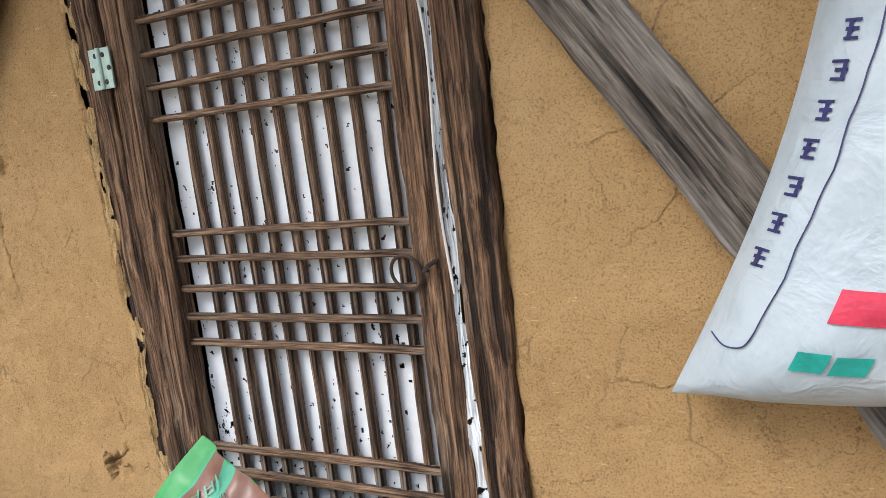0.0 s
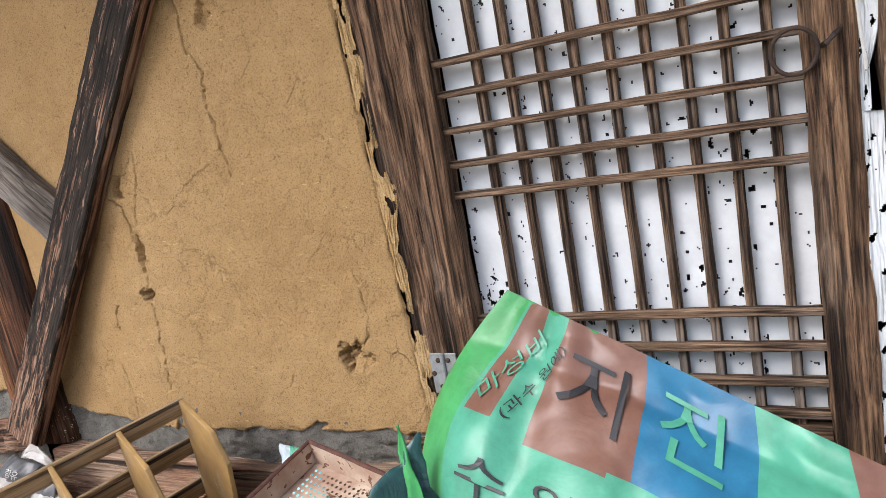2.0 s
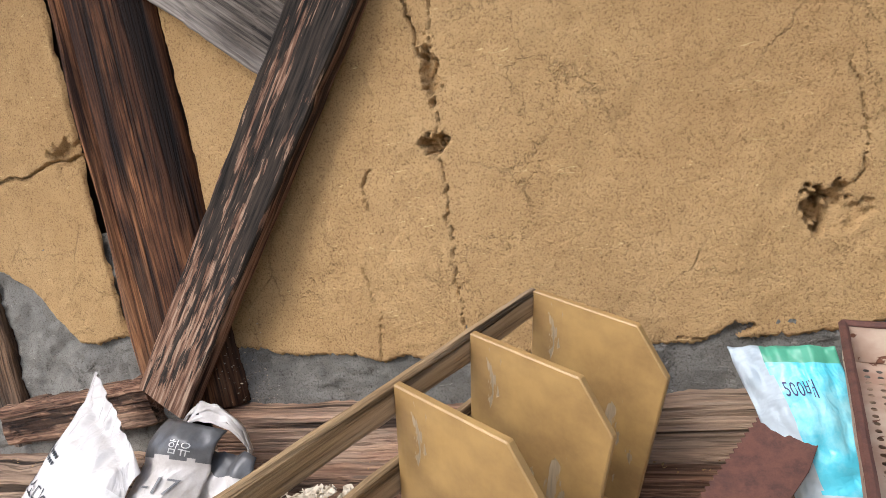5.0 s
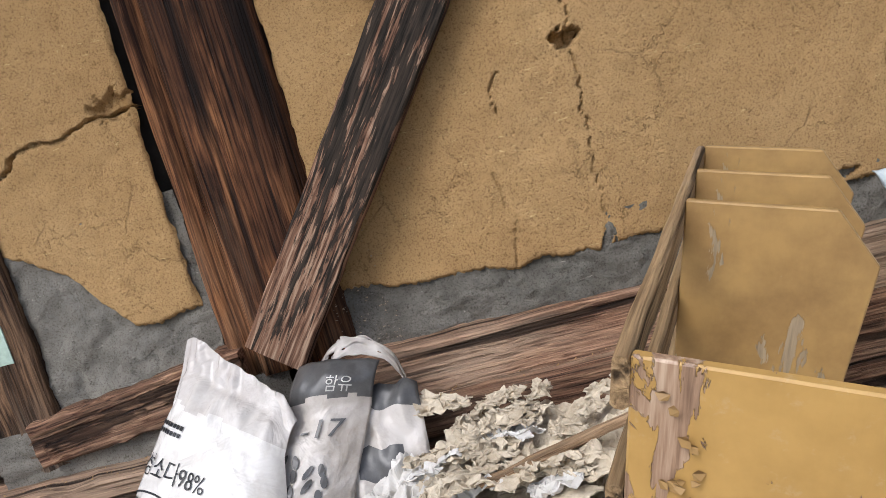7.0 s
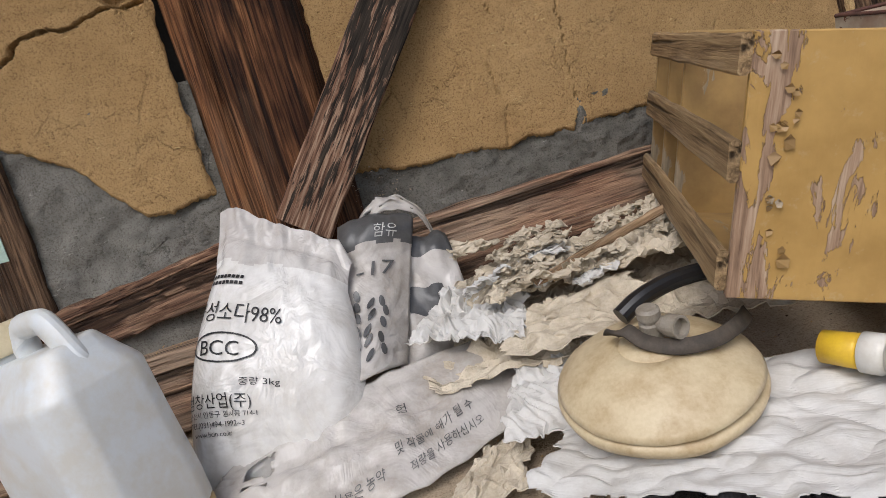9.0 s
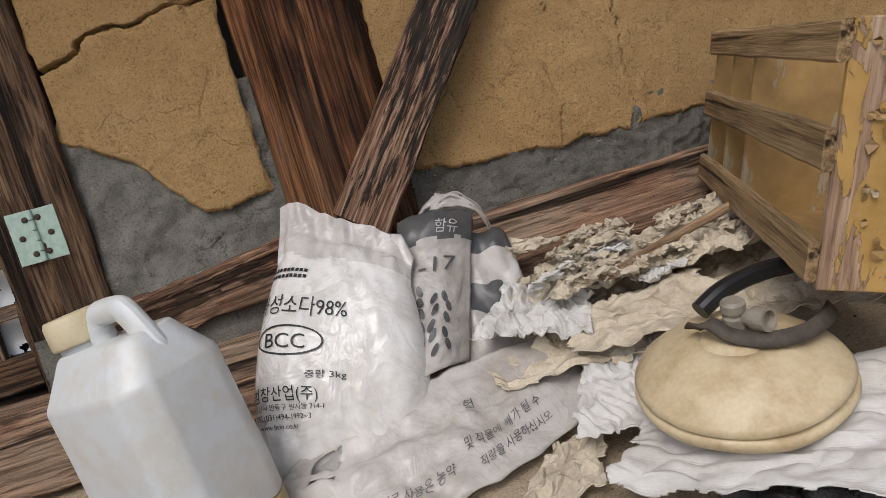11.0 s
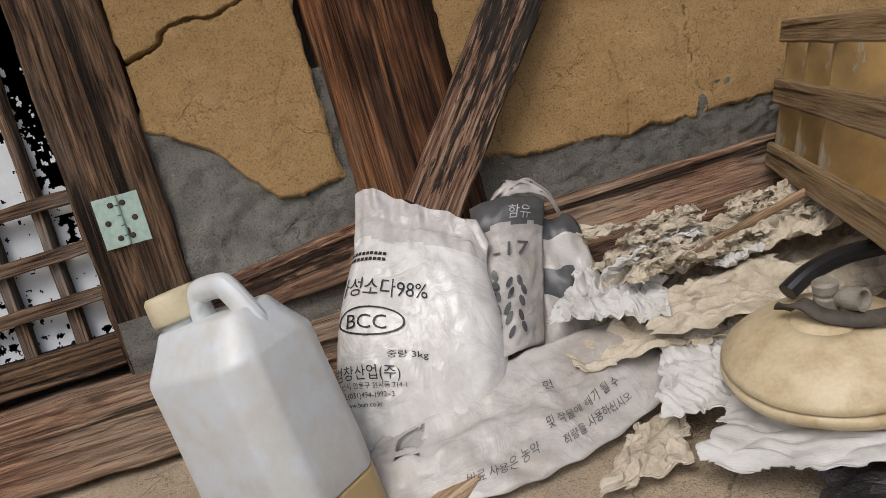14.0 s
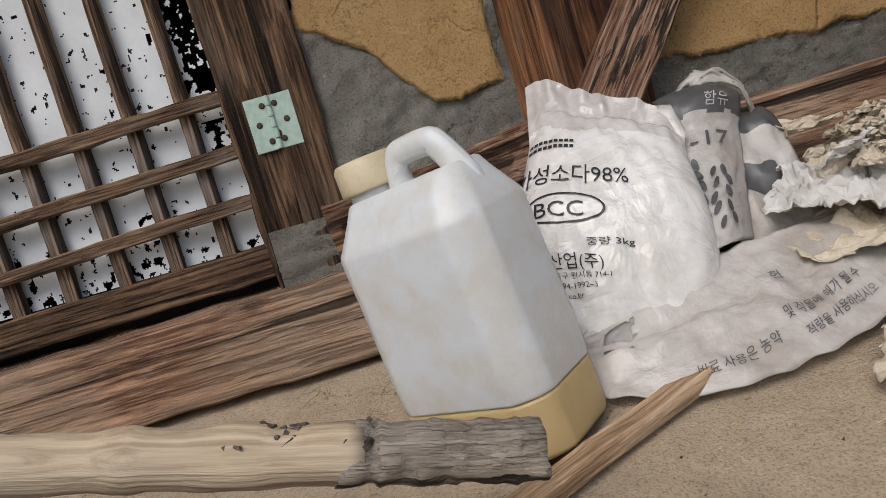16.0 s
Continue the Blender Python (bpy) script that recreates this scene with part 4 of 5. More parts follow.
# ---- heap of torn wallpaper ----
def crumple(name, label, corners, mat, amp, n, seed, thick=0.0015, ridge=0.0, nu=70, nv=46, base=0.0, ragged=0.05):
    a, b, c, d = (Vector(p) for p in corners)

    def f(u, v):
        p = (a * (1 - u) + b * u) * (1 - v) + (d * (1 - u) + c * u) * v
        edge = min(u, v, 1 - u, 1 - v)
        p.z += amp * (0.7 * turb(u * n, v * n, seed, 1) + 0.8 * abs(nz(u * n * 1.7 + v, v * n * 1.4, seed + 4)))
        if ridge:
            p.z += ridge * (abs(((u * 1.3 + v * 0.6 + 0.1 * turb(u, v, seed, 3)) * 20) % 2 - 1) - 0.5)
        p.x += 0.012 * nz(u * 7, v * 7, seed + 2)
        p.y += 0.012 * nz(u * 7, v * 7, seed + 9)
        p.z = max(p.z, floor_z(p.y) + 0.004 + base)
        return p

    def drop(u, v):
        return min(u, v, 1 - u, 1 - v) < ragged * (0.5 + 0.9 * turb(u * 4, v * 4, seed + 1, 1.5))
    ob = part(name, sheet_bm(f, nu, nv, thick, drop=drop), mat)
    return tagged(ob, label, "waste paper", "heap of torn wallpaper")


crumple("torn_wallpaper", "cream layered wallpaper waste crumbling in a heap", [(-0.86, -0.30, 0.09), (-0.38, -0.48, 0.11), (-0.34, -0.17, 0.155), (-0.76, -0.13, 0.14)], PULP, 0.022, 8, 3)
crumple("torn_wallpaper", "cream torn wallpaper flakes lying on heap", [(-0.76, -0.23, 0.165), (-0.42, -0.36, 0.18), (-0.36, -0.20, 0.20), (-0.70, -0.13, 0.19)], PULP, 0.02, 11, 11, nu=100, nv=60)
crumple("torn_wallpaper", "grooved white wallpaper scrap folded to a point", [(-0.845, -0.265, 0.155), (-0.70, -0.33, 0.13), (-0.655, -0.23, 0.17), (-0.76, -0.18, 0.185)], PULPWHITE, 0.018, 4, 21, ridge=0.005, nu=220, ragged=0.03)
crumple("torn_wallpaper", "ribbed white wallpaper fan under the lid", [(-0.79, -0.42, 0.055), (-0.62, -0.50, 0.06), (-0.60, -0.36, 0.10), (-0.73, -0.33, 0.10)], PULPWHITE, 0.012, 3, 31, ridge=0.004, nu=220, ragged=0.03)
crumple("torn_wallpaper", "tan wallpaper scrap lying over white paper", [(-0.75, -0.34, 0.12), (-0.56, -0.44, 0.12), (-0.53, -0.30, 0.16), (-0.68, -0.27, 0.15)], PULP, 0.016, 3, 41)
crumple("torn_wallpaper", "broad white wallpaper sheet spread on the ledge", [(-0.80, -0.50, 0.035), (-0.50, -0.79, 0.045), (-0.24, -0.70, 0.065), (-0.64, -0.36, 0.08)], PULPWHITE, 0.014, 5, 51, nu=240, nv=90, ridge=0.0012)
crumple("torn_wallpaper", "small torn paper strip on dusty concrete", [(-0.90, -0.475, 0.02), (-0.78, -0.47, 0.025), (-0.73, -0.37, 0.04), (-0.80, -0.37, 0.03)], PULP, 0.012, 4, 61, nu=40, nv=26)
crumple("torn_wallpaper", "cream wallpaper waste heaped behind the rack", [(-0.36, -0.62, 0.07), (0.0, -0.70, 0.06), (0.05, -0.20, 0.13), (-0.26, -0.18, 0.13)], PULP, 0.02, 5, 71)
flakes = random.Random(4)
for k in range(48):
    cx, cy = flakes.uniform(-0.72, -0.38), flakes.uniform(-0.30, -0.15)
    cz = 0.165 + 0.10 * (cy + 0.30) / 0.15 * 0.5 + flakes.uniform(0.0, 0.02)
    w, h, a = flakes.uniform(0.012, 0.042), flakes.uniform(0.008, 0.022), flakes.uniform(-0.6, 0.6)
    ca, sa = math.cos(a), math.sin(a)
    q = [(cx + x * w * ca - y * h * sa, cy + x * w * sa + y * h * ca, cz + flakes.uniform(-0.008, 0.008)) for x, y in ((-1, -1), (1, -1), (1, 1), (-1, 1))]
    crumple("torn_wallpaper", "small curled wallpaper flake on the heap", q, PULPWHITE if k % 8 == 0 else PULP, 0.014, 3, 100 + k * 3, nu=18, nv=12, ragged=0.1)
crumple("black_plastic_scrap", "crumpled black plastic film under the paper", [(-0.76, -0.63, -0.01), (-0.55, -0.80, 0.0), (-0.45, -0.70, 0.02), (-0.68, -0.52, 0.01)], TAR, 0.025, 4, 81, nu=50, nv=30)
tagged(bar("twig", (-0.66, -0.29, 0.185), (-0.36, -0.26, 0.235), 0.012, 0.01, W_STICK, seg=20, rough=0.004), "dry brown twig lying on paper heap", "twig")
tagged(bar("rust_flake", (-0.80, -0.615, -0.012), (-0.73, -0.62, -0.01), 0.03, 0.008, RUST, seg=8, rough=0.004, up=(0, 0, 1)), "dark red rusty flake on the concrete", "debris")


# ---- sprayer lid with strap ----
def lid():
    s = thing("sprayer_lid", (-0.62, -0.50, 0.06), "round stained cream plastic lid with cracked rim and strap", "lid")
    M = Matrix.Translation((-0.622, -0.492, 0.082)) @ pose(0, 0, 0, 14, -4, 0) @ Matrix.Scale(0.95, 4)
    dome = lathe_bm([(0.107, 0.018), (0.110, 0.021), (0.106, 0.028), (0.085, 0.045), (0.05, 0.060), (0.037, 0.0645), (0.036, 0.0632), (0.0345, 0.0632), (0.033, 0.067), (0.01, 0.068)], 72)
    for v in dome.verts:
        r, a = math.hypot(v.co.x, v.co.y), math.atan2(v.co.y, v.co.x)
        if r > 0.1:
            v.co.z += 0.006 * math.exp(-((a + 1.05) / 0.5) ** 2) + 0.0015 * nz(a * 6, 1)
    smooth(part("dome", dome, LIDM, s, "", M))
    rim = lathe_bm([(0.104, 0.0), (0.109, 0.002), (0.112, 0.010), (0.110, 0.016), (0.100, 0.0165)], 64)
    for v in rim.verts:
        v.co.z += 0.003 * nz(v.co.x * 20, v.co.y * 20, 2)
    smooth(part("rim", rim, LIDM, s, "rim split away along a crack", M))
    for k in range(6):
        a = 2 * math.pi * k / 6
        part("screw_hole", lathe_bm([(0.0028, 0), (0.0028, 0.0012), (0.001, 0.0014)], 10), INK, s, "", M @ Matrix.Translation((0.027 * math.cos(a), 0.027 * math.sin(a), 0.0655)))
    v = part("valve", lathe_bm([(0.012, 0), (0.012, 0.02), (0.010, 0.022), (0.010, 0.026), (0.0125, 0.027), (0.0125, 0.036), (0.009, 0.039), (0.002, 0.039)], 24), GREYPL, s, "grey plastic valve", M @ Matrix.Translation((0.004, 0.002, 0.067)))
    side = lathe_bm([(0.009, 0), (0.0095, 0.016), (0.0125, 0.017), (0.0125, 0.034), (0.0095, 0.034), (0.009, 0.026), (0.001, 0.026)], 20)
    part("outlet", side, GREYPL, s, "", M @ Matrix.Translation((0.010, 0.000, 0.084)) @ pose(0, 0, 0, 70, 55, 0))
    pts = spline([(-0.030, 0.03, 0.075), (-0.024, 0.004, 0.090), (-0.012, -0.014, 0.078), (0.012, -0.038, 0.074), (0.05, -0.045, 0.070), (0.09, -0.03, 0.064), (0.115, -0.01, 0.056)], 8)
    bm = bmesh.new()
    rows = []
    for i, p in enumerate(pts):
        t = (pts[min(i + 1, len(pts) - 1)] - pts[max(0, i - 1)]).normalized()
        w = t.cross(Vector((0.2, -0.75, 0.6))).normalized() * 0.0085
        rows.append((bm.verts.new(p - w), bm.verts.new(p + w)))
    for a, b in zip(rows, rows[1:]):
        bm.faces.new((a[0], a[1], b[1], b[0]))
    bm.normal_update()
    bmesh.ops.solidify(bm, geom=bm.faces[:], thickness=0.003)
    smooth(part("strap", bm, STRAPM, s, "worn dark webbing strap", M))
    part("hose", tube_bm(spline([(-0.005, 0.05, 0.075), (0.03, 0.055, 0.085), (0.08, 0.06, 0.085), (0.14, 0.06, 0.075)], 6), 0.011, 12), RUBBER, s, "black rubber hose", M)
    return s


lid()


def bottle():
    b = thing("spray_bottle", (-0.44, -0.69, 0.06), "white plastic bottle with yellow cap lying on its side", "bottle")
    M = Matrix.Translation((-0.464, -0.580, 0.094)) @ frame_of((0, 0, 0), (0.10, -0.22, -0.02), (0, 0, 1))[0].to_3x3().to_4x4() @ pose(0, 0, 0, 0, 90, 0)
    smooth(part("cap", lathe_bm([(0.010, -0.026), (0.0165, -0.024), (0.0175, 0.008), (0.016, 0.011)], 28), YELLOW, b, "yellow screw cap", M))
    smooth(part("neck", lathe_bm([(0.013, 0.010), (0.020, 0.013), (0.020, 0.03), (0.017, 0.036)], 28), BOTTLE, b, "", M))
    smooth(part("body", lathe_bm([(0.017, 0.035), (0.028, 0.044), (0.034, 0.054), (0.035, 0.07), (0.035, 0.19), (0.031, 0.197)], 36), BOTTLE, b, "", M))
    for k in range(16):
        bm = bmesh.new()
        a0 = radians(k * 22.5)
        L = 0.07 + 0.02 * ((k * 7) % 3)
        q = []
        for z, a in ((0.062, a0), (0.062 + L, a0), (0.062 + L, a0 + 0.028), (0.062, a0 + 0.028)):
            q.append(bm.verts.new((0.0354 * math.cos(a), 0.0354 * math.sin(a), z)))
        bm.faces.new(q)
        part("print_bar", bm, INKGREY, b, "", M)
    return b


bottle()


# ---- pigeonhole rack ----
def rack():
    r = thing("wooden_rack", (-0.42, -0.38, 0.2), "yellow varnished wooden rack with dividers and peeling paint", "rack")
    F, N = Vector((-0.298, -0.114, 0.463)), Vector((-0.512, -0.604, 0.410))
    ax = (N - F).normalized()
    L = (N - F).length
    up = Vector((0.27, -0.07, 0.96))
    up = (up - ax * up.dot(ax)).normalized()
    side = ax.cross(up).normalized()
    if side.x < 0:
        side = -side
    Wd, Hd, T = 0.165, 0.244, 0.009
    # local x runs down the board, y across it, z along the rack
    def board(name, s, mat, chamfer, wd=Wd, label=""):
        bm = bmesh.new()
        c = 0.038 if chamfer else 0.0
        out = [(0, 0), (0, wd - c), (c * 1.3, wd), (Hd, wd - (0.02 if chamfer else 0)), (Hd, 0)] if chamfer else [(0, 0), (0, wd), (Hd, wd), (Hd, 0)]
        lo = [bm.verts.new((x, y, 0)) for x, y in out]
        hi = [bm.verts.new((x, y, T)) for x, y in out]
        bm.faces.new(lo)
        bm.faces.new(hi[::-1])
        for k in range(len(out)):
            j = (k + 1) % len(out)
            bm.faces.new((lo[k], lo[j], hi[j], hi[k]))
        bmesh.ops.bevel(bm, geom=bm.edges[:], offset=0.0015, segments=1, affect="EDGES")
        m = Matrix((-up, side, ax)).transposed().to_4x4()
        m.translation = F + ax * s
        return part(name, bm, mat, r, label, m)
    board("divider", 0.0, W_RACK, True)
    board("divider", 0.118 * L / 0.55, W_RACK, True)
    board("divider", 0.232 * L / 0.55, W_RACK, True)
    board("end_panel", L - T, W_RACK_END, False, 0.215, "yellow end panel with flaking paint")
    for z, w in ((0.020, 0.036), (0.112, 0.040), (0.216, 0.042)):
        a, b = F - up * z - side * 0.006, N - up * z - side * 0.006
        bar("slat", a, b, w, 0.011, W_SLAT, r, up=-side, seg=24, rough=0.0015)
    a, b = F - up * (Hd - 0.004) + side * 0.075 + ax * 0.01, N - up * (Hd - 0.004) + side * 0.075 - ax * 0.012
    bar("bottom_board", a, b, 0.15, 0.008, W_RACK, r, up=up, seg=16, rough=0.001)
    # curled paint flakes on the end panel
    for k in range(46):
        y = random.choice((0.03, 0.035, 0.15, 0.165, 0.18)) + random.uniform(-0.014, 0.014)
        x = random.uniform(0.02, 0.22)
        s = random.uniform(0.003, 0.008)
        c = N - up * x + side * y + ax * 0.0015
        bm = bmesh.new()
        ring = [bm.verts.new(c + up * s * math.cos(t) * random.uniform(0.6, 1.2) + side * s * math.sin(t) * random.uniform(0.6, 1.2) + ax * random.uniform(0, 0.004)) for t in (0, 1.2, 2.4, 3.6, 5.0)]
        bm.faces.new(ring)
        bmesh.ops.solidify(bm, geom=bm.faces[:], thickness=0.0008)
        part("paint_flake", bm, W_RACK, r)
    return r


rack()


# ---- rusty perforated tray ----
def tray():
    t = thing("perforated_tray", (0.1, -0.28, 0.3), "rusty cream-painted metal tray with perforated base", "tray")
    O = Vector((0.0, -0.142, 0.408))
    ex = Vector((0.225, -0.075, -0.012))
    ey = Vector((-0.045, -0.36, -0.055))
    n = ex.cross(ey).normalized()
    if n.z < 0:
        n = -n
    w, l, d = ex.length, ey.length, 0.04
    X, Y = ex.normalized(), ey.normalized()

    def P(x, y, z):
        return O + X * x + Y * y + n * z
    bm = bmesh.new()
    nx, ny = 22, 34
    hx, hy = w / nx, l / ny
    for i in range(nx):
        for j in range(ny):
            x0, y0 = i * hx, j * hy
            if i in (0, nx - 1) or j in (0, ny - 1):
                bm.faces.new([bm.verts.new(P(x0 + a * hx, y0 + b * hy, -d)) for a, b in ((0, 0), (1, 0), (1, 1), (0, 1))])
                continue
            cx, cy, rr = x0 + hx / 2, y0 + hy / 2, 0.0027
            outer = []
            inner = []
            for k in range(8):
                a = math.pi / 8 + k * math.pi / 4
                m = max(abs(math.cos(a)), abs(math.sin(a)))
                outer.append(bm.verts.new(P(cx + hx / 2 * math.cos(a) / m, cy + hy / 2 * math.sin(a) / m, -d)))
                inner.append(bm.verts.new(P(cx + rr * math.cos(a), cy + rr * math.sin(a), -d)))
            for k in range(8):
                q = (k + 1) % 8
                bm.faces.new((outer[k], outer[q], inner[q], inner[k]))
            for sx, sy in ((-1, -1), (1, -1), (1, 1), (-1, 1)):
                c = bm.verts.new(P(cx + sx * hx / 2, cy + sy * hy / 2, -d))
                near = sorted(outer, key=lambda v: (v.co - c.co).length)[:2]
                bm.faces.new((c, near[0], near[1]))
    part("base_plate", bm, RUSTPAINT, t, "perforated plate speckled with rust")
    up = n
    for a, b in (((0, 0), (w, 0)), ((0, 0), (0, l)), ((w, 0), (w, l)), ((0, l), (w, l))):
        bar("rim", P(*a, -d / 2), P(*b, -d / 2), d, 0.004, RUSTPAINT, t, up=(Y if a[1] == b[1] else X), seg=16, rough=0.002)
        bar("rim_bead", P(*a, 0.001), P(*b, 0.001), 0.008, 0.006, RUST, t, up=n, seg=16, rough=0.001)
    return t


tray()


def saw():
    s = thing("saw_blade", (-0.1, -0.18, 0.25), "rust-red broken saw blade with toothed edge", "saw blade")
    bm = bmesh.new()
    O, X, Y = Vector((-0.165, -0.225, 0.248)), Vector((0.085, 0.105, 0.06)).normalized(), Vector((0.72, -0.5, -0.2)).normalized()
    top, bot = [], []
    for i in range(41):
        x = 0.15 * i / 40
        top.append(bm.verts.new(O + X * x + Y * (0.0 if i % 2 else 0.004)))
        bot.append(bm.verts.new(O + X * x + Y * (0.07 - 0.2 * max(0, x - 0.11))))
    for i in range(40):
        bm.faces.new((top[i], top[i + 1], bot[i + 1], bot[i]))
    bm.normal_update()
    bmesh.ops.solidify(bm, geom=bm.faces[:], thickness=0.0015)
    part("blade", bm, RUST, s)
    part("rivet", lathe_bm([(0.007, 0), (0.007, 0.004), (0.003, 0.006)], 14), IRON, s, "", Matrix.Translation(O + X * 0.145 + Y * 0.012) @ pose(0, 0, 0, 90, 0, 0))


saw()


def pouch():
    p = thing("plastic_pouch", (-0.05, -0.12, 0.24), "crumpled white plastic pouch with cyan print", "pouch")
    a, b, c, d = Vector((-0.105, -0.10, 0.375)), Vector((-0.005, -0.12, 0.378)), Vector((0.03, -0.165, 0.21)), Vector((-0.05, -0.17, 0.215))

    def f(u, v):
        q = (a * (1 - u) + b * u) * (1 - v) + (d * (1 - u) + c * u) * v
        return q + Vector((0, -0.02, 0.01)) * (math.sin(math.pi * u) * math.sin(math.pi * v)) + Vector((0, -0.006, 0.004)) * turb(u * 3, v * 3, 4, 2)
    smooth(part("front", sheet_bm(f, 30, 40, 0.0015, pick=lambda u, v: 1 if u > 0.28 + 0.25 * v * (1 - v) and v > 0.1 and v < 0.85 else (2 if v <= 0.1 and u > 0.3 else 0)), [SACKWHITE, CYAN, TEAL], p))
    writing("print_word", "500배", p, INKBLUE, lambda x, y: f(0.36 + x, 0.3 - y) + Vector((0, -0.002, 0.001)), 0.12, (0, 0), 0.3)


pouch()


# ---- fertiliser sacks ----
def green_sack():
    s = thing("fertiliser_sack", (0.55, -0.3, 0.0), "shiny green printed plastic fertiliser sack, half empty and folded", "sack")
    tl, tr = Vector((0.368, -0.095, 0.635)), Vector((0.86, -0.20, 0.42))
    bl, br = Vector((0.225, -0.46, 0.03)), Vector((0.98, -0.56, -0.02))
    n = Vector((-0.12, -0.86, 0.5)).normalized()

    def front(u, v, lift=0.0):
        w = v ** 0.8
        lo, hi = bl * (1 - u) + br * u, tl * (1 - u) + tr * u
        p = lo * (1 - w) + hi * w
        e = (1 - (2 * u - 1) ** 4) ** 0.6
        p += n * (0.075 * e * math.sin(math.pi * min(1, v * 1.02 + 0.1)) ** 0.7 if v * 1.02 + 0.1 < 1 else 0)
        p += n * (0.017 * turb(u * 3, v * 2, 3, 1.2) * e + 0.012 * abs(nz(u * 5 - v * 4, v * 6 + u * 2, 5)) * e + lift)
        if u < 0.3:
            p += Vector((-0.075, 0.01, 0.0)) * (math.sin(math.pi * min(1, (1 - v) * 1.5)) * (1 - u / 0.3))
            p += n * (0.02 * math.sin(math.pi * u / 0.3) * nz(u * 14, v * 5, 8))
        p.z = max(p.z, floor_z(p.y) + 0.004)
        return p

    def pick(u, v):
        if v > 0.70 + 0.05 * u and u > 0.19:
            return 2 if u < 0.38 else 3 if u < 0.62 else 1 if u < 0.8 else 2
        if u < 0.07 or v < 0.35 + 0.1 * u:
            return 0
        if v > 0.74 and 0.08 < u < 0.135:
            return 2
        return 1
    fr = part("front_film", sheet_bm(front, 110, 90, pick=pick), [GREEN, TEAL, BROWN, BLUE], s)
    md = fr.modifiers.new("fold", "SUBSURF")
    md.levels = md.render_levels = 1
    smooth(fr)
    smooth(part("back_film", sheet_bm(lambda u, v: front(u, v) - n * (0.05 * math.sin(math.pi * u) * math.sin(math.pi * v) ** 0.5 + 0.0), 30, 30), GREEN, s))
    W, Hh = 0.80, 0.5

    def put(x, y):
        return front(max(0.005, min(0.99, x / W)), min(0.99, y / Hh), 0.004)
    writing("print_word", "지", s, INK, put, 0.085, (0.175, 0.405), 0.10, -3)
    writing("print_word", "진", s, TEAL, put, 0.085, (0.335, 0.405), 0.11, -3)
    writing("print_line", "마성비", s, TEAL, put, 0.030, (0.085, 0.385), 0.09, 62)
    writing("print_line", "(과수 원예)", s, INK, put, 0.018, (0.126, 0.375), 0.10, 64)
    writing("print_line", "수 원예 고", s, INK, put, 0.048, (0.085, 0.295), 0.32, -3)
    return s


green_sack()


def dark_sack():
    s = thing("torn_sack", (0.26, -0.33, 0.1), "torn dark teal plastic sack with ragged mint shreds", "sack")
    def wall(u, v):
        p = Vector((0.175, -0.42, 0.36)) * (1 - u) + Vector((0.285, -0.255, 0.50)) * u
        q = Vector((0.20, -0.50, -0.02)) * (1 - u) + Vector((0.36, -0.36, 0.02)) * u
        return p * v + q * (1 - v) + Vector((-0.012, -0.02, 0)) * turb(u * 2, v * 3, 2, 2) + Vector((0, 0, 0.02 * nz(u * 9, 1) if v == 1 else 0))
    smooth(part("outer_wall", sheet_bm(wall, 40, 50, 0.002), DARKSACK, s))
    def spike(u, v):
        w = 1 - v
        return Vector((0.262 + 0.045 * (u - 0.5) * w + 0.02 * w, -0.27 - 0.03 * w + 0.01 * nz(u * 3, v * 3), 0.40 + 0.115 * v))
    smooth(part("torn_flap", sheet_bm(spike, 8, 14, 0.0015), GREEN, s))
    for k in range(9):
        c = Vector((0.27 + 0.035 * (k % 3) + random.uniform(-0.012, 0.012), -0.345 - 0.02 * (k // 3), 0.40 - 0.028 * (k // 3) + random.uniform(-0.01, 0.015)))
        e1 = Vector((random.uniform(0.015, 0.035), random.uniform(-0.02, 0.01), random.uniform(-0.02, 0.02)))
        e2 = Vector((random.uniform(-0.012, 0.012), random.uniform(-0.02, 0.0), random.uniform(0.02, 0.04)))
        def shred(u, v, c=c, e1=e1, e2=e2, k=k):
            return c + e1 * (2 * u - 1) + e2 * (2 * v - 1) + Vector((0, -0.007, 0.003)) * turb(u * 3, v * 3, k, 1.4)
        smooth(part("shred", sheet_bm(shred, 12, 12, 0.001, drop=lambda u, v, k=k: min(u, v, 1 - u, 1 - v) < 0.12 * (0.6 + turb(u * 5, v * 5, k, 1))), TEAL if k % 3 else DARKSACK, s))
    def second(u, v):
        p = Vector((0.20, -0.47, 0.33)) * (1 - u) + Vector((0.40, -0.42, 0.30)) * u
        q = Vector((0.22, -0.60, -0.02)) * (1 - u) + Vector((0.46, -0.58, -0.02)) * u
        return p * v + q * (1 - v) + Vector((0, -0.03, 0.015)) * (math.sin(math.pi * u) * math.sin(math.pi * v)) + Vector((0, -0.012, 0.01)) * turb(u * 3, v * 3, 6, 2)
    smooth(part("lower_fold", sheet_bm(second, 40, 40, 0.002, pick=lambda u, v: 1 if 0.35 < u < 0.8 and v > 0.75 else 0), [GREEN, BROWN], s))


dark_sack()


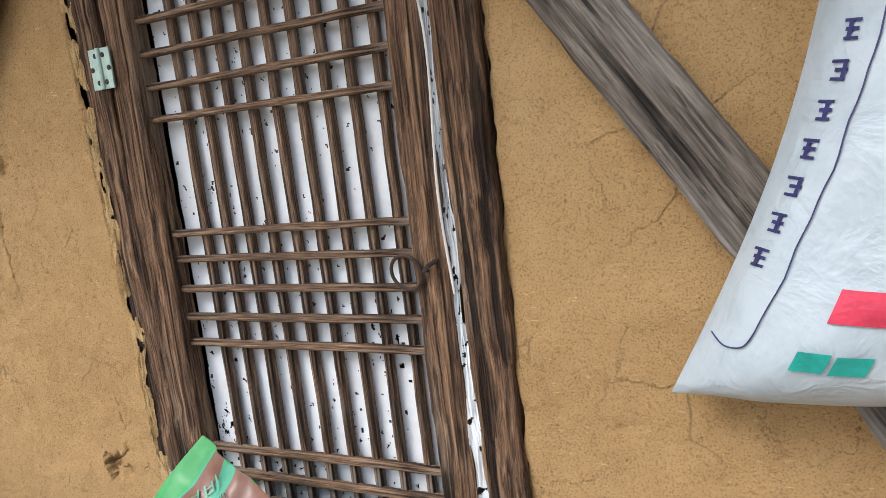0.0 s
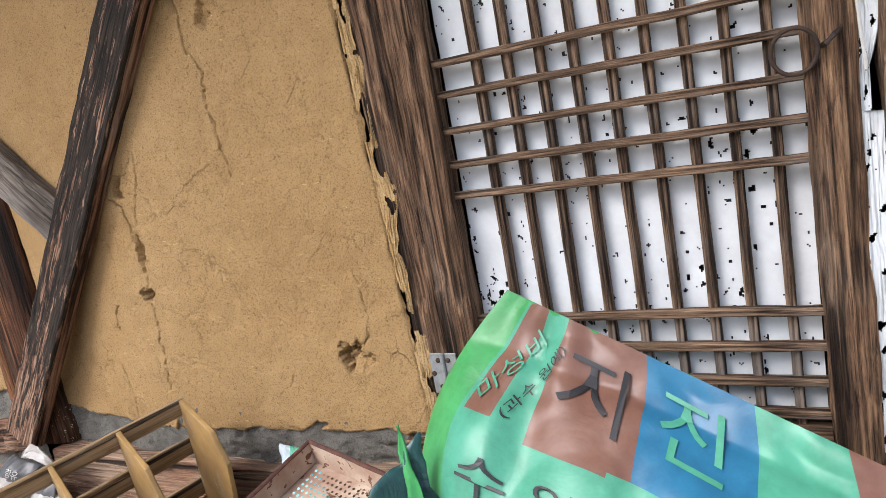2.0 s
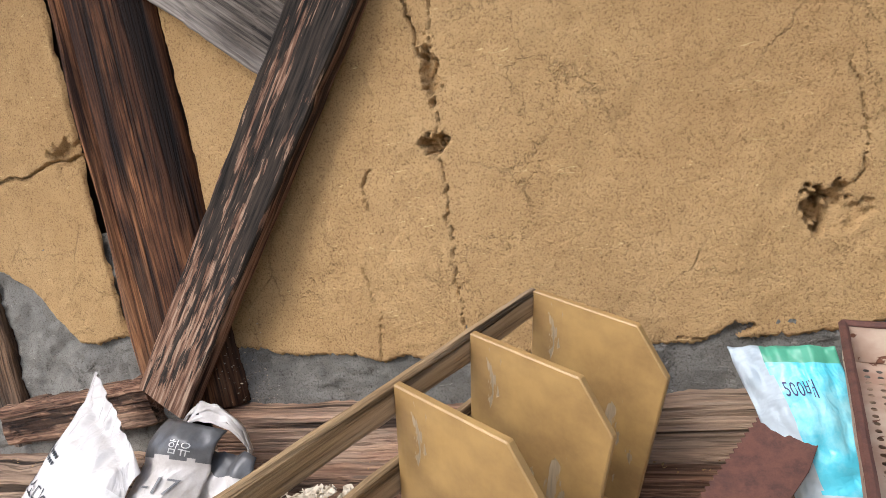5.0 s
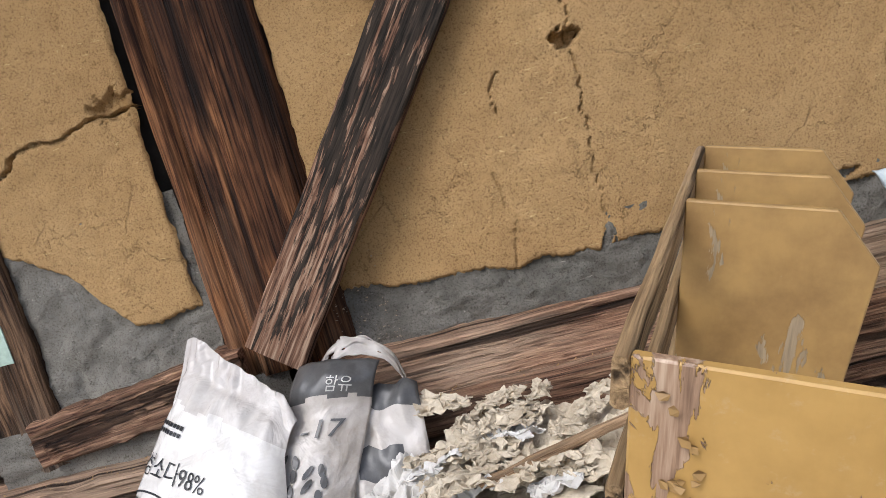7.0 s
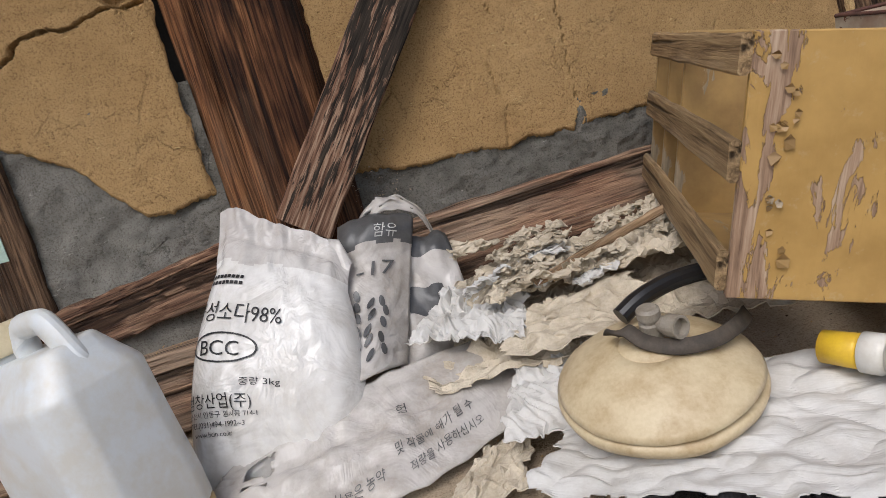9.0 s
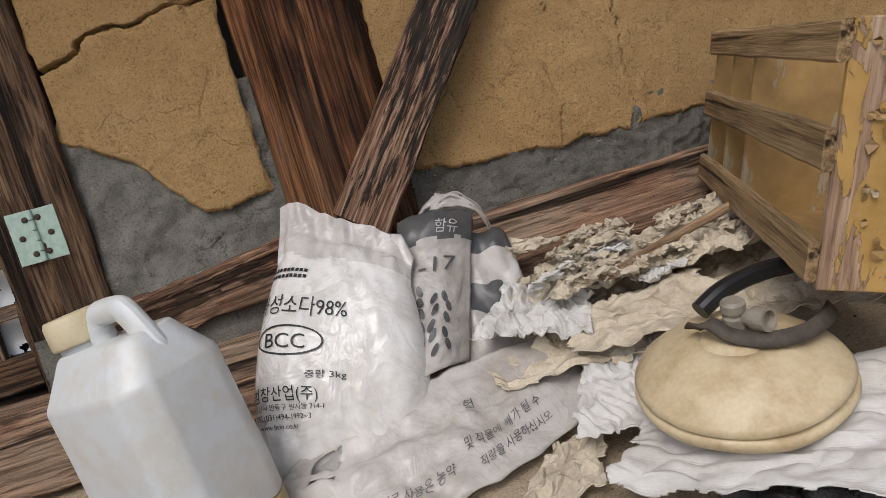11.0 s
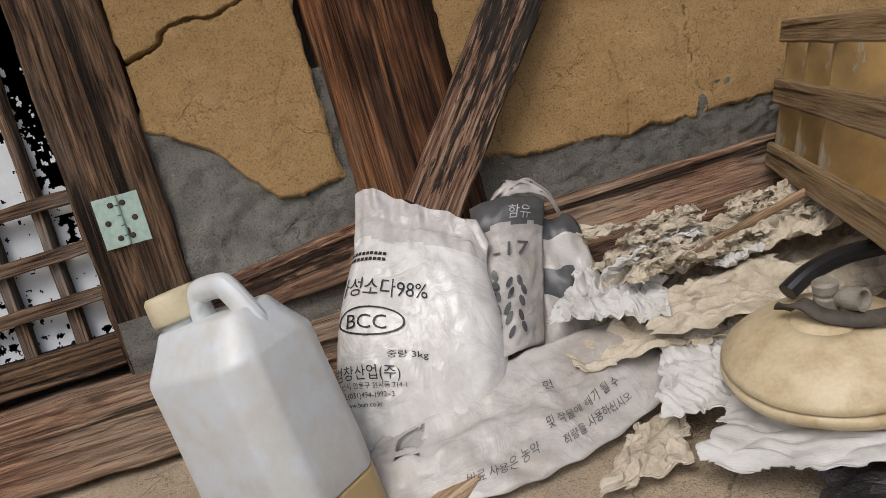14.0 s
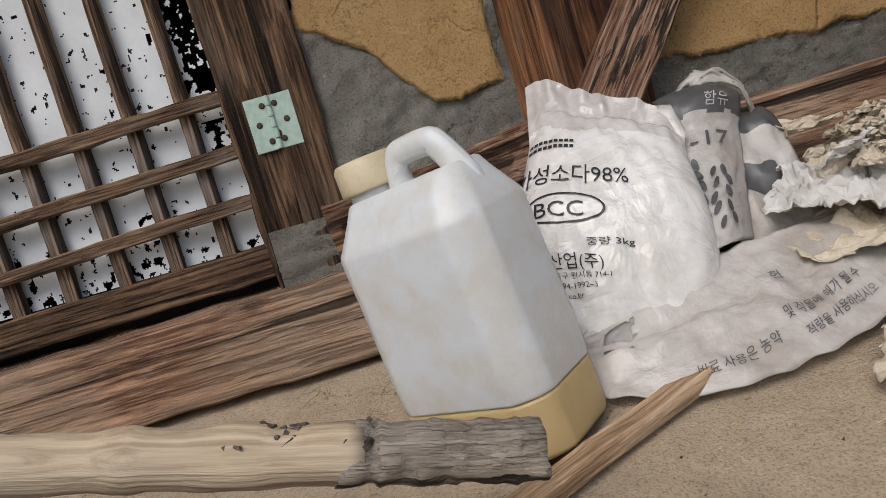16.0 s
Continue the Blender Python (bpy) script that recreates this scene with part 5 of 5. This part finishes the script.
def white_sack():
    s = thing("white_sack", (1.3, -0.1, 0.75), "white woven plastic sack with navy print against wall", "sack")
    tl, tr, bl, br = Vector((1.34, -0.06, 1.42)), Vector((1.75, -0.06, 1.30)), Vector((1.115, -0.06, 0.735)), Vector((1.60, -0.06, 0.78))
    def front(u, v, lift=0.0):
        p = (bl * (1 - u) + br * u) * (1 - v) + (tl * (1 - u) + tr * u) * v
        e = ((1 - (2 * u - 1) ** 4) * max(0, 1 - (2 * v - 1) ** 6)) ** 0.6
        k = Vector((0, -1, 0)) * (0.11 * e + lift + 0.008 * turb(u * 3, v * 4, 2, 1.3) * e)
        inx = 0.035 * math.sin(math.pi * min(1, v * 1.1)) if u < 0.5 else 0
        return p + k + Vector((inx * (1 - u), 0, -0.02 * math.sin(math.pi * u) * (1 - v)))
    smooth(part("front_film", sheet_bm(front, 40, 60), SACKWHITE, s))
    smooth(part("back_film", sheet_bm(lambda u, v: front(u, v) if u in (0, 1) or v in (0, 1) else (lambda p: Vector((p.x, -0.03, p.z)))(front(u, v)), 20, 20), SACKWHITE, s))
    W, Hh = 0.46, 0.67
    def put(x, y):
        return front(x / W, y / Hh, 0.003)
    for k in range(9):
        bm = bmesh.new()
        y0 = 0.165 + 0.036 * k
        sx = 0.014 + 0.0022 * k
        for (dx, dy, w, h) in ((sx, 0, 0.012, 0.003), (sx + 0.001 * (k % 3), 0.008, 0.011, 0.0035), (sx + 0.002 + 0.003 * (k % 3), 0, 0.0035, 0.018), (sx - 0.002, 0.016, 0.014, 0.003)):
            bm.faces.new([bm.verts.new(put(dx + a * w, y0 + dy + b * h)) for a, b in ((0, 0), (1, 0), (1, 1), (0, 1))])
        part("print_mark", bm, INKBLUE, s)
    st = [put(0.046 + 0.0005 * k + 0.004 * nz(k * 0.4, 2), 0.1 + 0.45 * k / 30) for k in range(31)] + []
    part("stitching", tube_bm(st, 0.0008, 6), INKBLUE, s)
    th = spline([put(0.046, 0.1), put(0.042, 0.082), put(0.025, 0.078), put(0.008, 0.086)], 6)
    part("thread", tube_bm(th, 0.0009, 6), INKBLUE, s)
    for nm, mat, q in (("print_band", PINK, (0.102, 0.122, 0.13, 0.034)), ("print_band", TEALINK, (0.09, 0.068, 0.03, 0.022)), ("print_band", TEALINK, (0.125, 0.066, 0.032, 0.022))):
        bm = sheet_bm(lambda u, v: put(q[0] + q[2] * u, q[1] + q[3] * v), 8, 4)
        part(nm, bm, mat, s)
    for k in range(5):
        a = 2 * math.pi * k / 5
        ring = [put(0.148 + 0.007 * math.cos(a) + 0.005 * math.cos(t), 0.215 + 0.007 * math.sin(a) + 0.005 * math.sin(t)) for t in [i * 1.05 for i in range(6)]]
        bm = bmesh.new()
        bm.faces.new([bm.verts.new(p) for p in ring])
        part("print_petal", bm, INKBLUE, s)


white_sack()

# ---- log, stick and grit ----
m, l = frame_of((-1.95, -0.615, 0.335), (-1.208, -0.575, 0.102), (0, -0.3, 1))
lg = thing("weathered_log", (-1.5, -0.60, floor_z(-0.6)), "pale barkless log with a splintered grey end", "log")
lb = lathe_bm([(0.0192 + 0.002 * nz(i * 0.35, 1) + 0.002 * nz(i * 1.1, 4) + 0.002 * (i > 45), -l / 2 + (l - 0.115) * i / 60) for i in range(61)], 22)
for v in lb.verts:
    v.co = Vector((v.co.z, v.co.x * 0.9, v.co.y)) + noise.noise_vector(v.co * 30) * 0.003
smooth(part("trunk", lb, W_LOG, lg, "", m))
bk = lathe_bm([(0.0215 + 0.002 * nz(i * 0.9, 6), l / 2 - 0.13 + 0.135 * i / 30) for i in range(31)], 22)
for v in bk.verts:
    v.co = Vector((v.co.z, v.co.x * 0.9, v.co.y)) + noise.noise_vector(v.co * 60) * 0.004
smooth(part("bark_end", bk, W_BARK, lg, "grey bark left on the splintered end", m))
for k in range(40):
    p = Vector((l / 2 - random.uniform(0.11, 0.2), random.uniform(-0.012, 0.012), 0.0155 + random.uniform(0, 0.002)))
    e = Vector((random.uniform(-0.006, 0.006), random.uniform(-0.004, 0.004), random.uniform(0.001, 0.003)))
    part("splinter", tube_bm([p - e, p + e * 0.3, p + e], random.uniform(0.0012, 0.003), 5), W_GREY, lg, "", m)
tagged(bar("wooden_stick", (-1.30, -0.51, floor_z(-0.51) + 0.011), (-0.862, -0.306, floor_z(-0.306) + 0.02), 0.03, 0.018, W_STICK, up=(0, 0, 1), seg=30, rough=0.003), "short brown wooden lath lying on the concrete", "stick")
tagged(bar("timber_block", (-1.80, -0.66, 0.055), (-1.30, -0.63, 0.04), 0.10, 0.09, W_POST, up=(0, 0, 1), seg=24, rough=0.006), "dark timber block lying under the log", "timber")
tagged(bar("timber_block", (-1.98, -0.63, 0.115), (-1.72, -0.625, 0.11), 0.09, 0.26, W_POST, up=(0, 0, 1), seg=14, rough=0.006), "upright dark timber block propping the log", "timber")


def scatter(name, label, n, where, size, mat, seed):
    rng = random.Random(seed)
    bm = bmesh.new()
    for _ in range(n):
        c = where(rng)
        s = size * rng.uniform(0.4, 1.3)
        vs = [bm.verts.new(c + Vector((rng.uniform(-s, s), rng.uniform(-s, s), rng.uniform(0, s)))) for _ in range(4)]
        for t in ((0, 1, 2), (0, 2, 3), (0, 3, 1), (1, 3, 2)):
            bm.faces.new([vs[i] for i in t])
    return tagged(part(name, bm, mat), label, "debris", kind="stuff")


def on_floor(r):
    y = r.uniform(-0.79, -0.12)
    return Vector((r.uniform(-1.9, 0.4), y, floor_z(y) + 0.001))


scatter("grit", "fine earth grit scattered over the concrete", 900, on_floor, 0.0022, MUD, 5)
scatter("straw_crumbs", "dark crumbs of bark and straw on concrete", 350, on_floor, 0.003, W_POST, 6)
scatter("cobweb_crumbs", "pale crumbs caught in cobwebs behind the plank", 110, lambda r: Vector((r.uniform(-0.83, -0.74), r.uniform(-0.05, -0.015), 0.30 + abs(r.gauss(0, 0.07)))), 0.0024, COB, 7)
scatter("sill_crumbs", "earth crumbs lying along the sill beam", 260, lambda r: Vector((r.uniform(-1.9, 0.1), r.uniform(-0.075, -0.03), 0.2115)), 0.003, MUD, 8)
